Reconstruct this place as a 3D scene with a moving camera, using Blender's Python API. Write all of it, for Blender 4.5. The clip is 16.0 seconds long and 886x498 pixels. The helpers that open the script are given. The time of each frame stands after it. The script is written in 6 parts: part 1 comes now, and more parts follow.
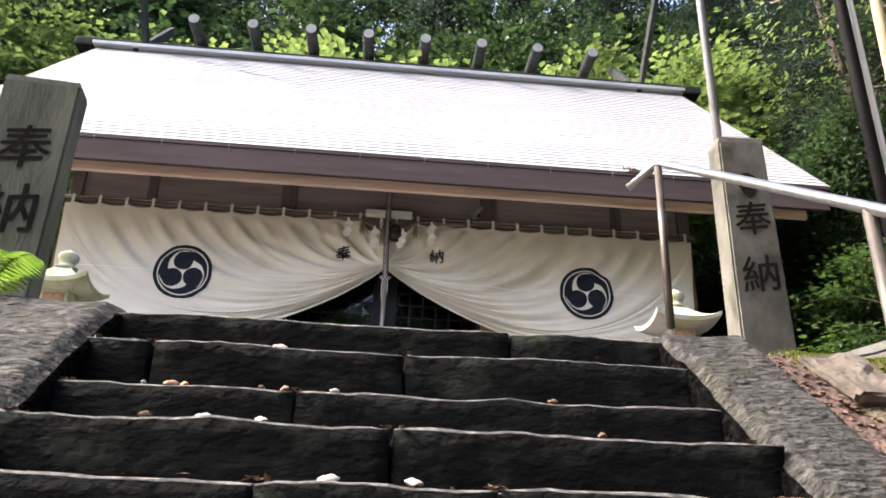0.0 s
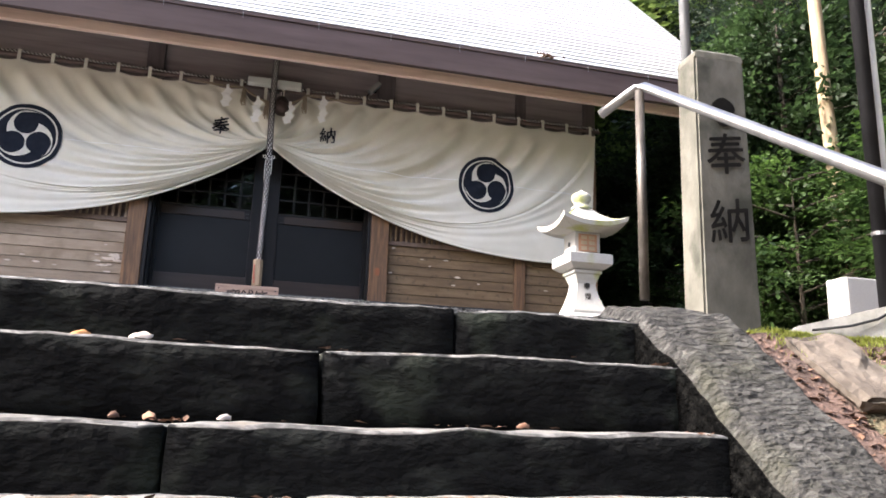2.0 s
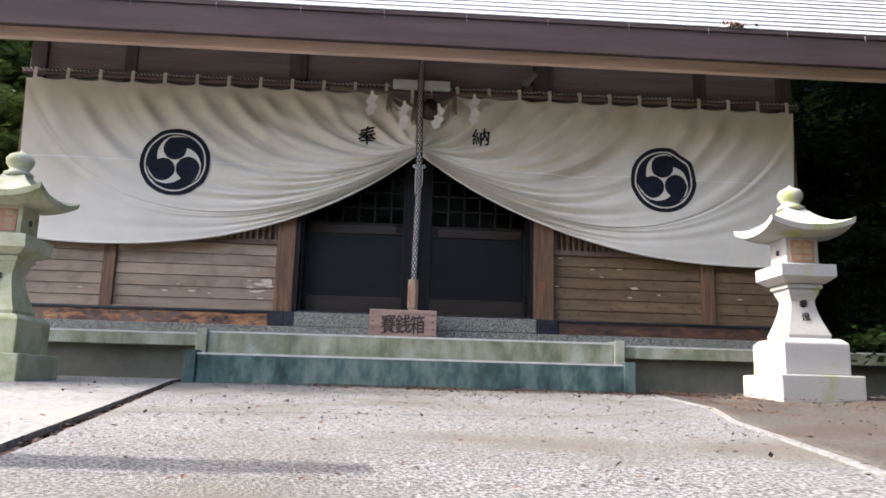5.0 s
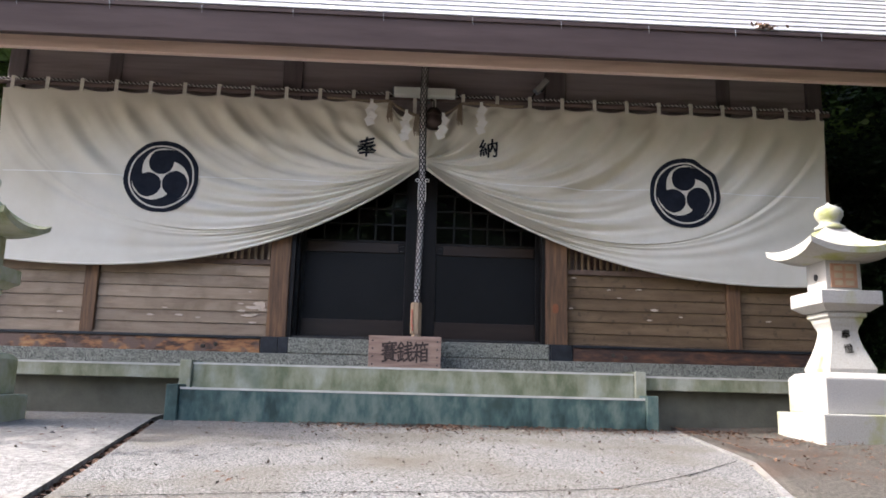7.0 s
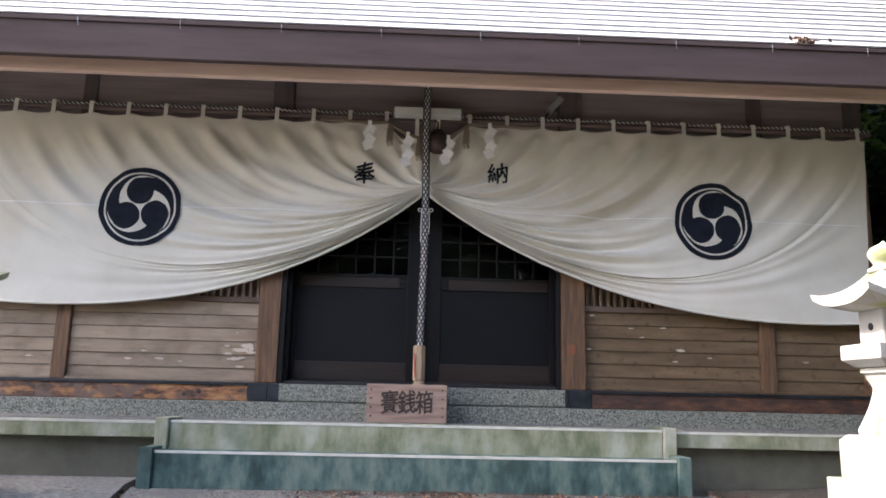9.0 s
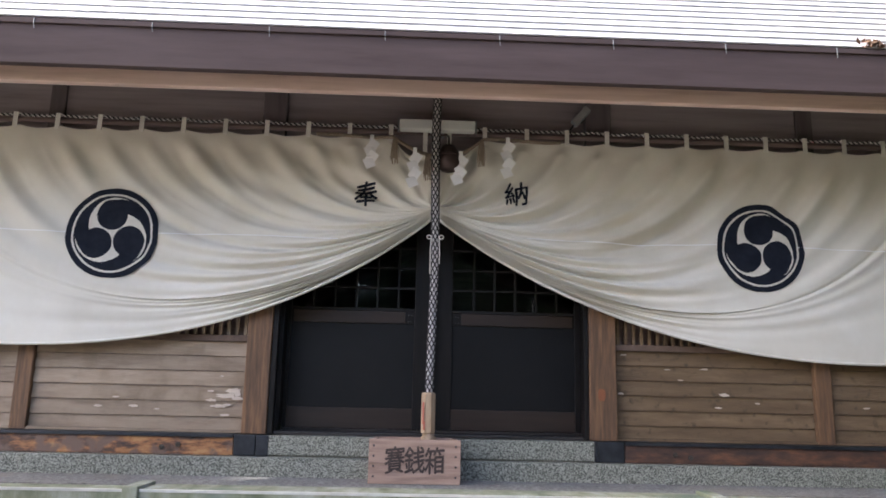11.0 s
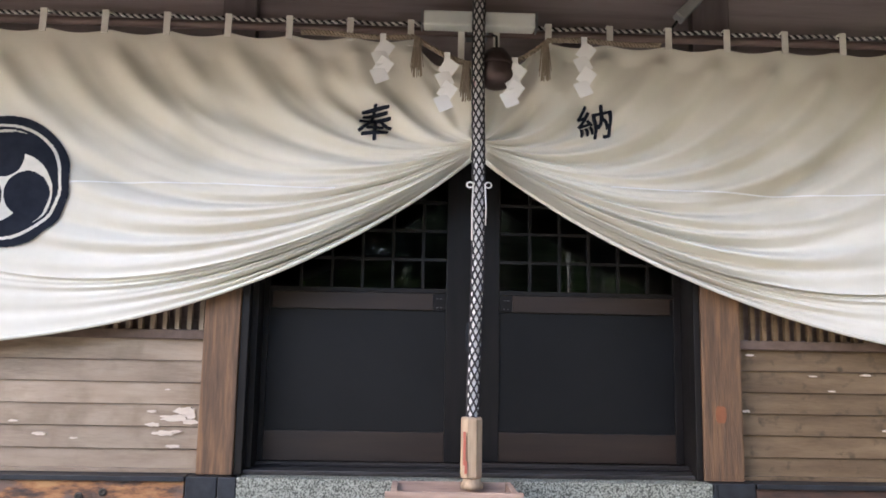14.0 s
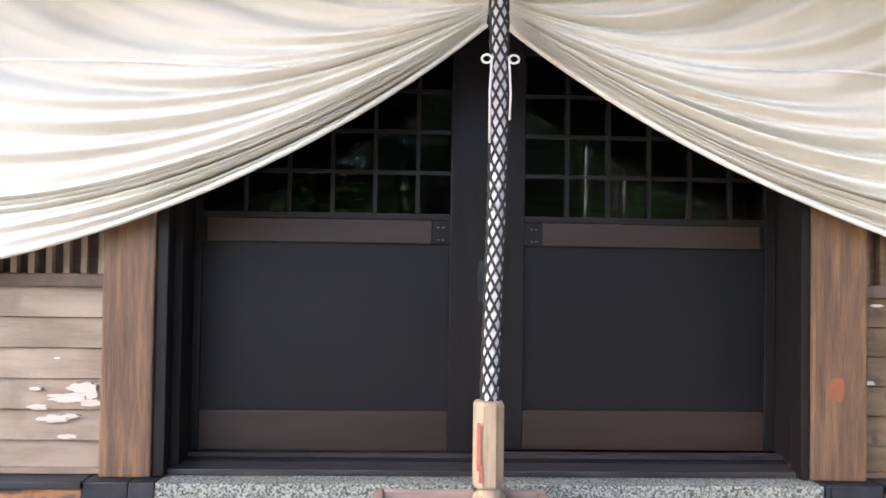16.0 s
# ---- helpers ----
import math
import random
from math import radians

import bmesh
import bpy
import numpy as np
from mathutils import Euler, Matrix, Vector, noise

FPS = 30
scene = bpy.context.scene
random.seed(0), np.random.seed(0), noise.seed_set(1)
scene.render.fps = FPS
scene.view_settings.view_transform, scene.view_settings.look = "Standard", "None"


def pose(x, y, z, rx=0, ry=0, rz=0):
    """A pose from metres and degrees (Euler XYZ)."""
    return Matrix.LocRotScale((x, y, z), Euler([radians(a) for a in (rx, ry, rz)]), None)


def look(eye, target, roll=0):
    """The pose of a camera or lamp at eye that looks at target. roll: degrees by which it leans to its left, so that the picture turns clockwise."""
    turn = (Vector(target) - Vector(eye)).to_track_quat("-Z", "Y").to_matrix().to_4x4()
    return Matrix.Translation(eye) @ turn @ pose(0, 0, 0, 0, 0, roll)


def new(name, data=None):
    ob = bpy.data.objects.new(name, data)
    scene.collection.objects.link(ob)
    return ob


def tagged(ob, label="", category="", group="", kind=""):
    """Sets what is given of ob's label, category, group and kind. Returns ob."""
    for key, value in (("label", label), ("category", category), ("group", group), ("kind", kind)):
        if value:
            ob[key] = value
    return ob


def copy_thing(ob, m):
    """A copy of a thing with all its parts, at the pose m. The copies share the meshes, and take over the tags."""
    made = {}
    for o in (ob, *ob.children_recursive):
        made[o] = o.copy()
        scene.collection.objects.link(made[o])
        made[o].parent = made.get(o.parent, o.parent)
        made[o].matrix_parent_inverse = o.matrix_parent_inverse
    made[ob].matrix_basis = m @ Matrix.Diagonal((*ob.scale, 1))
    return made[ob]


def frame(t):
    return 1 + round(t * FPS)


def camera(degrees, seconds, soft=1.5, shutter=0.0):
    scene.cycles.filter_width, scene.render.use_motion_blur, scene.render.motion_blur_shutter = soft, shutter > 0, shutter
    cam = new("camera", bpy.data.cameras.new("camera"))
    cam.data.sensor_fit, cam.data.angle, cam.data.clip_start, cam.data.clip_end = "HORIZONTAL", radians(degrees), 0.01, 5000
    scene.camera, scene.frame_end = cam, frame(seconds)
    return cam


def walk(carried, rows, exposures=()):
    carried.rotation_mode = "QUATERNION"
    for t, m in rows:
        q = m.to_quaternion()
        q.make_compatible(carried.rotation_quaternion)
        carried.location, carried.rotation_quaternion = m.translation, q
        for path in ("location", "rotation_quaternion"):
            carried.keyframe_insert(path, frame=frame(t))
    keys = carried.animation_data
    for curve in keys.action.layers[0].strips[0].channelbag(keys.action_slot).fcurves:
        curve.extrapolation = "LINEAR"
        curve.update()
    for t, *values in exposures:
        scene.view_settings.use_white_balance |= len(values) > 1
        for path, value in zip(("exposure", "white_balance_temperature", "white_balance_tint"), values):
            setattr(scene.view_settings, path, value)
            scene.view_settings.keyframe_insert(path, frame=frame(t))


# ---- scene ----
cam = camera(61.1, 16.0, soft=1.7)
METRES, EYE, TILT, LEAN, TURN = 7.1, 1.5, 0.0, 0.0, -4.7
ROWS = [
    (0.0, 0.0, 0.0, 0.0, -0.7, 22.82, -1.67),
    (0.5, -0.0034, 0.0209, 0.0182, -3.54, 20.54, -1.76),
    (1.0, -0.0019, 0.0424, 0.0334, -6.74, 17.96, -1.75),
    (1.5, -0.0053, 0.0631, 0.0523, -9.99, 15.3, -1.72),
    (2.0, -0.022, 0.0835, 0.0698, -10.41, 12.68, -1.7),
    (2.5, -0.0228, 0.1028, 0.0835, -3.19, 10.94, -1.71),
    (3.0, -0.0187, 0.1258, 0.0938, 0.04, 10.66, -1.68),
    (3.5, -0.0289, 0.1461, 0.1054, 0.75, 10.63, -1.64),
    (4.0, -0.0324, 0.163, 0.1209, 1.0, 10.65, -1.59),
    (6.5, -0.0332, 0.2513, 0.1734, 1.76, 10.76, -1.46),
    (7.0, -0.0329, 0.2679, 0.1852, 1.93, 10.78, -1.44),
    (7.5, -0.035, 0.2843, 0.2023, 2.08, 10.81, -1.4),
    (8.0, -0.032, 0.3061, 0.213, 2.14, 10.8, -1.37),
    (8.5, -0.0338, 0.3278, 0.2287, 2.19, 10.84, -1.31),
    (9.0, -0.0388, 0.3488, 0.2434, 2.27, 10.94, -1.28),
    (11.5, -0.0617, 0.492, 0.3107, 2.6, 10.89, -1.23),
    (12.0, -0.0756, 0.5402, 0.3198, 2.66, 10.92, -1.18),
    (12.5, -0.0842, 0.5838, 0.3255, 2.69, 10.87, -1.16),
    (13.0, -0.084, 0.6261, 0.3295, 2.57, 10.71, -1.13),
    (13.5, -0.0885, 0.6671, 0.3352, 2.69, 9.76, -1.08),
    (14.0, -0.0993, 0.7107, 0.3477, 2.76, 7.5, -1.07),
    (14.5, -0.1047, 0.749, 0.3502, 2.94, 5.07, -0.99),
    (15.0, -0.108, 0.7946, 0.3578, 3.1, 2.55, -0.94),
    (15.5, -0.1077, 0.8425, 0.3609, 3.18, 1.38, -0.88),
    (16.0, -0.1102, 0.8841, 0.3656, 2.7, 1.19, -0.88),
]
walk(cam, [(t, pose(0, 0, EYE, TILT, LEAN, TURN) @ pose(METRES * x, METRES * y, METRES * z, 90 + pitch, roll, yaw)) for t, x, y, z, yaw, pitch, roll in ROWS],
     [(0.0, 2.44, 6700, 14), (1.0, 2.44, 6650, 14), (2.0, 2.64, 6450, 14), (3.5, 2.58, 6350, 14), (4.2, 2.24, 6350, 14), (7.0, 2.12, 6350, 14), (9.0, 2.3, 6350, 14), (11.5, 2.46, 6400, 14), (13.0, 2.87, 6450, 14), (14.5, 3.22, 6550, 14), (16.0, 3.55, 6600, 15)])

# ---- world and sun ----
SUN_FROM = Vector((-0.72, 0.03, 0.68)).normalized()
world = bpy.data.worlds.new("sky")
scene.world = world
world.use_nodes = True
wn = world.node_tree.nodes
sky = wn.new("ShaderNodeTexSky")
sky.sky_type, sky.sun_disc = "NISHITA", False
sky.sun_elevation = math.asin(SUN_FROM.z)
sky.sun_rotation = math.atan2(SUN_FROM.x, SUN_FROM.y)
sky.air_density, sky.dust_density = 1.0, 5.0
wn["Background"].inputs["Strength"].default_value = 0.15
world.node_tree.links.new(sky.outputs[0], wn["Background"].inputs["Color"])
sun = new("sun", bpy.data.lights.new("sun", "SUN"))
sun.data.energy, sun.data.angle, sun.data.color = 2.1, radians(0.6), (1.0, 0.96, 0.89)
sun.matrix_world = look(SUN_FROM * 60, (0, 0, 0))


# ---- materials ----
def material(name, colors, scale=6.0, rough=0.7, stretch=(1, 1, 1), bump=0.3, bump_scale=40.0, metallic=0.0,
             grime=None, grime_scale=1.2, grime_from=0.55, grime_to=0.7, vary=0.0, specular=0.5, world_space=False, bump_dist=0.01, span=0.4):
    """Colours run along a noise; a second, larger noise lays grime over it; vary shifts brightness from object to object."""
    m = bpy.data.materials.new(name)
    m.use_nodes = True
    nt = m.node_tree
    n, l = nt.nodes, nt.links
    b = n["Principled BSDF"]
    b.inputs["Roughness"].default_value, b.inputs["Metallic"].default_value = rough, metallic
    b.inputs["Specular IOR Level"].default_value = specular
    tc = n.new("ShaderNodeTexCoord")
    geo = n.new("ShaderNodeNewGeometry")
    info = n.new("ShaderNodeObjectInfo")
    add = n.new("ShaderNodeVectorMath")
    add.operation = "ADD"
    jump = n.new("ShaderNodeVectorMath")
    jump.operation = "SCALE"
    jump.inputs[0].default_value = (7.3, 3.1, 5.7)
    l.new(info.outputs["Random"], jump.inputs["Scale"])
    l.new(geo.outputs["Position"] if world_space else tc.outputs["Object"], add.inputs[0])
    if not world_space:
        l.new(jump.outputs[0], add.inputs[1])
    mp = n.new("ShaderNodeMapping")
    mp.inputs["Scale"].default_value = stretch
    l.new(add.outputs[0], mp.inputs["Vector"])
    t = n.new("ShaderNodeTexNoise")
    t.inputs["Scale"].default_value, t.inputs["Detail"].default_value, t.inputs["Roughness"].default_value = scale, 8, 0.62
    l.new(mp.outputs[0], t.inputs["Vector"])
    r = n.new("ShaderNodeValToRGB")
    while len(r.color_ramp.elements) < len(colors):
        r.color_ramp.elements.new(0.5)
    for i, c in enumerate(colors):
        r.color_ramp.elements[i].position = 0.5 - span / 2 + span * i / max(1, len(colors) - 1)
        r.color_ramp.elements[i].color = (*c, 1)
    l.new(t.outputs["Fac"], r.inputs["Fac"])
    out = r.outputs["Color"]
    if grime:
        g = n.new("ShaderNodeTexNoise")
        g.inputs["Scale"].default_value, g.inputs["Detail"].default_value = grime_scale, 6
        l.new(add.outputs[0], g.inputs["Vector"])
        mr = n.new("ShaderNodeMapRange")
        mr.inputs["From Min"].default_value, mr.inputs["From Max"].default_value = grime_from, grime_to
        l.new(g.outputs["Fac"], mr.inputs["Value"])
        mix = n.new("ShaderNodeMix")
        mix.data_type = "RGBA"
        mix.inputs[7].default_value = (*grime, 1)
        l.new(mr.outputs[0], mix.inputs[0])
        l.new(out, mix.inputs[6])
        out = mix.outputs[2]
    if vary:
        hs = n.new("ShaderNodeHueSaturation")
        mv = n.new("ShaderNodeMapRange")
        mv.inputs["To Min"].default_value, mv.inputs["To Max"].default_value = 1 - vary, 1 + vary
        l.new(info.outputs["Random"], mv.inputs["Value"])
        l.new(mv.outputs[0], hs.inputs["Value"])
        l.new(out, hs.inputs["Color"])
        out = hs.outputs["Color"]
    l.new(out, b.inputs["Base Color"])
    if bump:
        bt = n.new("ShaderNodeTexNoise")
        bt.inputs["Scale"].default_value, bt.inputs["Detail"].default_value = bump_scale, 6
        l.new(mp.outputs[0], bt.inputs["Vector"])
        bp = n.new("ShaderNodeBump")
        bp.inputs["Strength"].default_value, bp.inputs["Distance"].default_value = bump, bump_dist
        l.new(bt.outputs["Fac"], bp.inputs["Height"])
        l.new(bp.outputs[0], b.inputs["Normal"])
    return m


def foliage(name, dark, light):
    # clump-sized tones imitate sunlit clumps against deep shade
    m = material(name, [dark, light], scale=0.9, rough=0.5, bump=0, specular=0.35, world_space=True)
    n, l = m.node_tree.nodes, m.node_tree.links
    b = n["Principled BSDF"]
    base = b.inputs["Base Color"].links[0].from_socket
    geo = n.new("ShaderNodeNewGeometry")
    hs = n.new("ShaderNodeHueSaturation")
    mv = n.new("ShaderNodeMapRange")
    mv.inputs["To Min"].default_value, mv.inputs["To Max"].default_value = 0.75, 1.25
    l.new(geo.outputs["Random Per Island"], mv.inputs["Value"])
    l.new(mv.outputs[0], hs.inputs["Value"])
    l.new(base, hs.inputs["Color"])
    l.new(hs.outputs[0], b.inputs["Base Color"])
    tr = n.new("ShaderNodeBsdfTranslucent")
    l.new(hs.outputs[0], tr.inputs["Color"])
    mx = n.new("ShaderNodeMixShader")
    mx.inputs[0].default_value = 0.5
    l.new(b.outputs[0], mx.inputs[1])
    l.new(tr.outputs[0], mx.inputs[2])
    l.new(mx.outputs[0], n["Material Output"].inputs["Surface"])
    return m


def glass_material():
    m = bpy.data.materials.new("window_glass")
    m.use_nodes = True
    n, l = m.node_tree.nodes, m.node_tree.links
    n.remove(n["Principled BSDF"])
    clear, gloss, mx, fr = n.new("ShaderNodeBsdfTransparent"), n.new("ShaderNodeBsdfGlossy"), n.new("ShaderNodeMixShader"), n.new("ShaderNodeFresnel")
    clear.inputs["Color"].default_value = (0.75, 0.82, 0.85, 1)
    gloss.inputs["Roughness"].default_value = 0.01
    fr.inputs["IOR"].default_value = 1.6
    l.new(fr.outputs[0], mx.inputs[0])
    l.new(clear.outputs[0], mx.inputs[1])
    l.new(gloss.outputs[0], mx.inputs[2])
    l.new(mx.outputs[0], n["Material Output"].inputs["Surface"])
    return m


# Riser stone is darkened for shade; tread and lip are lightened for sunlight.
M_STEP = material("shade_dark_stone", [(0.0025, 0.0028, 0.003), (0.005, 0.0053, 0.0054), (0.014, 0.0155, 0.014)], scale=9, rough=0.92, bump=0.8, bump_scale=30, stretch=(0.8, 1.2, 1.5), bump_dist=0.025,
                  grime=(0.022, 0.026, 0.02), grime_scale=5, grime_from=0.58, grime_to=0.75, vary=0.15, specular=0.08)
M_TREAD = material("sunlit_worn_tread", [(0.06, 0.059, 0.056), (0.13, 0.128, 0.122), (0.2, 0.196, 0.186)], scale=9, rough=0.9, bump=0.7, bump_scale=30, bump_dist=0.02, grime=(0.1, 0.08, 0.06), grime_scale=6, grime_from=0.55, grime_to=0.7, specular=0.25)
M_LITEDGE = material("pale_lit_step_edge", [(0.012, 0.012, 0.0115), (0.06, 0.059, 0.057), (0.19, 0.187, 0.18)], scale=22, rough=0.9, bump=0.5, bump_scale=40, specular=0.25)
M_CURB = material("rough_curb_stone", [(0.012, 0.0118, 0.011), (0.036, 0.035, 0.032), (0.08, 0.078, 0.072)], scale=30, span=0.32, rough=0.92, bump=1.0, bump_scale=42, bump_dist=0.04, stretch=(0.6, 1.3, 1),
                  grime=(0.05, 0.05, 0.035), grime_scale=3, specular=0.25)
# Near-black tone that stands for the shade on the curb's sides.
M_CURBSIDE = material("shade_black_curb_side", [(0.0015, 0.0015, 0.0015), (0.0035, 0.0035, 0.0034), (0.012, 0.012, 0.011)], scale=30, rough=1.0, bump=1.0, bump_scale=45, bump_dist=0.05, specular=0.0)
M_ROCK = material("tan_rock", [(0.035, 0.028, 0.022), (0.085, 0.07, 0.056), (0.13, 0.11, 0.09)], scale=5, rough=0.9, bump=0.8, bump_scale=18, bump_dist=0.03, specular=0.3)
# The broad dark mottling holds stains and painted dapple shade alike.
M_CONCRETE = material("washed_concrete", [(0.035, 0.035, 0.034), (0.14, 0.141, 0.137), (0.28, 0.279, 0.272)], scale=85, rough=0.9, bump=1.0, bump_scale=90, bump_dist=0.015, world_space=True, span=0.2,
                      grime=(0.1, 0.09, 0.07), grime_scale=1.1, grime_from=0.48, grime_to=0.72)
M_PALE_CONCRETE = material("pale_concrete", [(0.09, 0.088, 0.084), (0.185, 0.182, 0.175), (0.28, 0.276, 0.266)], scale=30, rough=0.9, bump=0.9, bump_scale=60, bump_dist=0.012, world_space=True,
                           grime=(0.22, 0.2, 0.17), grime_scale=0.8)
M_DIRT = material("dirt_with_litter", [(0.04, 0.024, 0.016), (0.1, 0.06, 0.04), (0.16, 0.105, 0.075)], scale=9, rough=0.95, bump=1.0, bump_scale=30, bump_dist=0.04, world_space=True,
                  grime=(0.06, 0.09, 0.03), grime_scale=0.45, grime_from=0.5, grime_to=0.62)
M_BANK = material("leaf_mould", [(0.045, 0.026, 0.019), (0.1, 0.06, 0.045), (0.17, 0.11, 0.085)], scale=22, rough=0.95, bump=1.0, bump_scale=45, bump_dist=0.03, world_space=True,
                  grime=(0.05, 0.036, 0.028), grime_scale=3)
M_WALLCONC = material("grey_rough_concrete", [(0.12, 0.12, 0.115), (0.2, 0.199, 0.19), (0.27, 0.266, 0.255)], scale=9, rough=0.9, bump=0.5, bump_scale=40, world_space=True, grime=(0.13, 0.13, 0.1), grime_scale=3)
M_EARTH = material("trodden_earth", [(0.02, 0.018, 0.015), (0.06, 0.054, 0.045), (0.12, 0.108, 0.09)], scale=55, rough=0.95, bump=1.0, bump_scale=60, bump_dist=0.02, world_space=True, span=0.35,
                   grime=(0.052, 0.036, 0.026), grime_scale=1.6, grime_from=0.48, grime_to=0.62)
M_MOSS_CONCRETE = material("mossy_green_concrete", [(0.13, 0.15, 0.085), (0.26, 0.275, 0.19), (0.38, 0.39, 0.33)], scale=2.4, rough=0.85, bump=0.4, bump_scale=60, span=0.3, stretch=(2, 1, 1), world_space=True,
                           grime=(0.13, 0.17, 0.12), grime_scale=2)
M_TEAL = material("teal_stained_concrete", [(0.018, 0.045, 0.045), (0.06, 0.115, 0.108), (0.15, 0.2, 0.175)], scale=2.2, rough=0.75, bump=0.4, bump_scale=50, span=0.3, stretch=(3.2, 1, 1.4), world_space=True,
                  grime=(0.03, 0.06, 0.055), grime_scale=4, grime_from=0.56, grime_to=0.7)
# Concrete darkened to pass for shade in gaps and recesses.
M_DARK_CONCRETE = material("shade_dark_concrete", [(0.09, 0.09, 0.07), (0.17, 0.165, 0.13)], scale=3, rough=0.9, bump=0.4, bump_scale=40, world_space=True)
M_GRANITE = material("speckled_granite", [(0.045, 0.047, 0.038), (0.2, 0.205, 0.17), (0.37, 0.375, 0.32)], scale=125, span=0.16, rough=0.6, bump=0.15, bump_scale=150, world_space=True)
M_LANTERN = material("pale_lantern_granite", [(0.29, 0.288, 0.275), (0.38, 0.376, 0.362), (0.44, 0.435, 0.42)], scale=150, rough=0.85, bump=0.25, bump_scale=160,
                     grime=(0.3, 0.31, 0.13), grime_scale=2.2, grime_from=0.58, grime_to=0.72)
M_LANTERN_MOSS = material("algae_stained_granite", [(0.30, 0.30, 0.25), (0.38, 0.375, 0.35), (0.43, 0.425, 0.405)], scale=110, rough=0.85, bump=0.25, bump_scale=120,
                          grime=(0.27, 0.29, 0.09), grime_scale=3.2, grime_from=0.57, grime_to=0.7)
M_LANTERN_GREEN = material("green_algae_granite", [(0.26, 0.285, 0.14), (0.41, 0.425, 0.29), (0.5, 0.5, 0.41)], scale=5, rough=0.88, bump=0.3, bump_scale=120)
M_LATTICEPALE = material("pale_lattice_paper", [(0.3, 0.24, 0.16), (0.4, 0.32, 0.22)], scale=12, rough=0.85, bump=0.1)
M_PILLAR = material("weathered_pillar_stone", [(0.036, 0.035, 0.027), (0.085, 0.082, 0.066), (0.14, 0.136, 0.114)], scale=5, rough=0.9, bump=0.25, bump_scale=90, stretch=(1, 1, 0.6),
                    grime=(0.03, 0.032, 0.022), grime_scale=5, grime_from=0.55, grime_to=0.68)
# Green from algae; the dark tone also holds the shade this pillar stands in.
M_MOSSPILLAR = material("algae_shade_pillar_stone", [(0.035, 0.04, 0.026), (0.085, 0.092, 0.066), (0.15, 0.152, 0.115)], scale=4, rough=0.9, bump=0.5, bump_scale=60, stretch=(1, 1, 0.3))
M_SIDING_PALE = material("pale_tan_siding_wood", [(0.19, 0.135, 0.092), (0.31, 0.232, 0.165), (0.39, 0.305, 0.225)], scale=4, rough=0.78, bump=0.3, bump_scale=30, stretch=(0.6, 1, 3.2), vary=0.1, span=0.5,
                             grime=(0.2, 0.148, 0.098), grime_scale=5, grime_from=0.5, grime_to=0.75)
M_SIDING_BROWN = material("dark_brown_siding_wood", [(0.082, 0.05, 0.026), (0.14, 0.09, 0.048), (0.205, 0.138, 0.077)], scale=4, rough=0.78, bump=0.3, bump_scale=30, stretch=(0.6, 1, 3.2), vary=0.1, span=0.5,
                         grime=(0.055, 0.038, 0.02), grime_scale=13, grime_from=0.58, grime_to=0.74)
M_POST = material("orange_brown_post_wood", [(0.07, 0.041, 0.025), (0.145, 0.08, 0.043), (0.26, 0.135, 0.062)], scale=5, rough=0.7, bump=0.35, bump_scale=30, stretch=(6, 6, 0.5), vary=0.1)
M_SILLSTRIP = material("dark_lattice_sill_wood", [(0.09, 0.058, 0.042), (0.16, 0.105, 0.078)], scale=6, rough=0.7, bump=0.2, stretch=(2, 1, 2))
M_DARKWOOD = material("dark_red_brown_wood", [(0.09, 0.062, 0.056), (0.15, 0.105, 0.096), (0.19, 0.136, 0.124)], scale=4, rough=0.6, bump=0.2, bump_scale=30, stretch=(0.3, 1, 5), vary=0.1)
M_FRIEZE = material("purple_grey_frieze_wood", [(0.2, 0.168, 0.178), (0.28, 0.24, 0.25), (0.335, 0.29, 0.3)], scale=3, rough=0.6, bump=0.12, bump_scale=30, stretch=(0.3, 1, 5), vary=0.06)
M_UPPERPOST = material("dark_upper_post_wood", [(0.095, 0.078, 0.082), (0.15, 0.125, 0.13)], scale=4, rough=0.6, bump=0.2, stretch=(4, 4, 0.4))
M_FASCIA = material("fascia_dark_brown", [(0.07, 0.05, 0.048), (0.105, 0.078, 0.075)], scale=3, rough=0.75, specular=0.2, bump=0.1, bump_scale=30, stretch=(0.3, 1, 3))
M_BEAM = material("fresh_eave_beam_wood", [(0.54, 0.39, 0.32), (0.7, 0.53, 0.45), (0.78, 0.61, 0.53)], scale=4, rough=0.65, bump=0.15, bump_scale=40, stretch=(0.25, 4, 4))
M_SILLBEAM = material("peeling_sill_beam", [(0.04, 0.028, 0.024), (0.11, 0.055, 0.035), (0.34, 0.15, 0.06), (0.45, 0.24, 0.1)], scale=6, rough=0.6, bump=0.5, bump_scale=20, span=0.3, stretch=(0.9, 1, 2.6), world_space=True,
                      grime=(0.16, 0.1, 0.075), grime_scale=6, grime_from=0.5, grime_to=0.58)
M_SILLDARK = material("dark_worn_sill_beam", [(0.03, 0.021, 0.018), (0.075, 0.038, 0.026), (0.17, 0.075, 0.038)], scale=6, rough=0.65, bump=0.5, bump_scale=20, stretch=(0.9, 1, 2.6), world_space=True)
M_CAPMETAL = material("black_post_cap", [(0.012, 0.014, 0.018), (0.04, 0.045, 0.055)], scale=8, rough=0.45, bump=0.2, bump_scale=30, metallic=0.3)
M_DOOR = material("black_door_frame", [(0.005, 0.0045, 0.0045), (0.011, 0.009, 0.009)], scale=6, rough=0.45, specular=0.3, bump=0.08, bump_scale=60, stretch=(4, 4, 0.4))
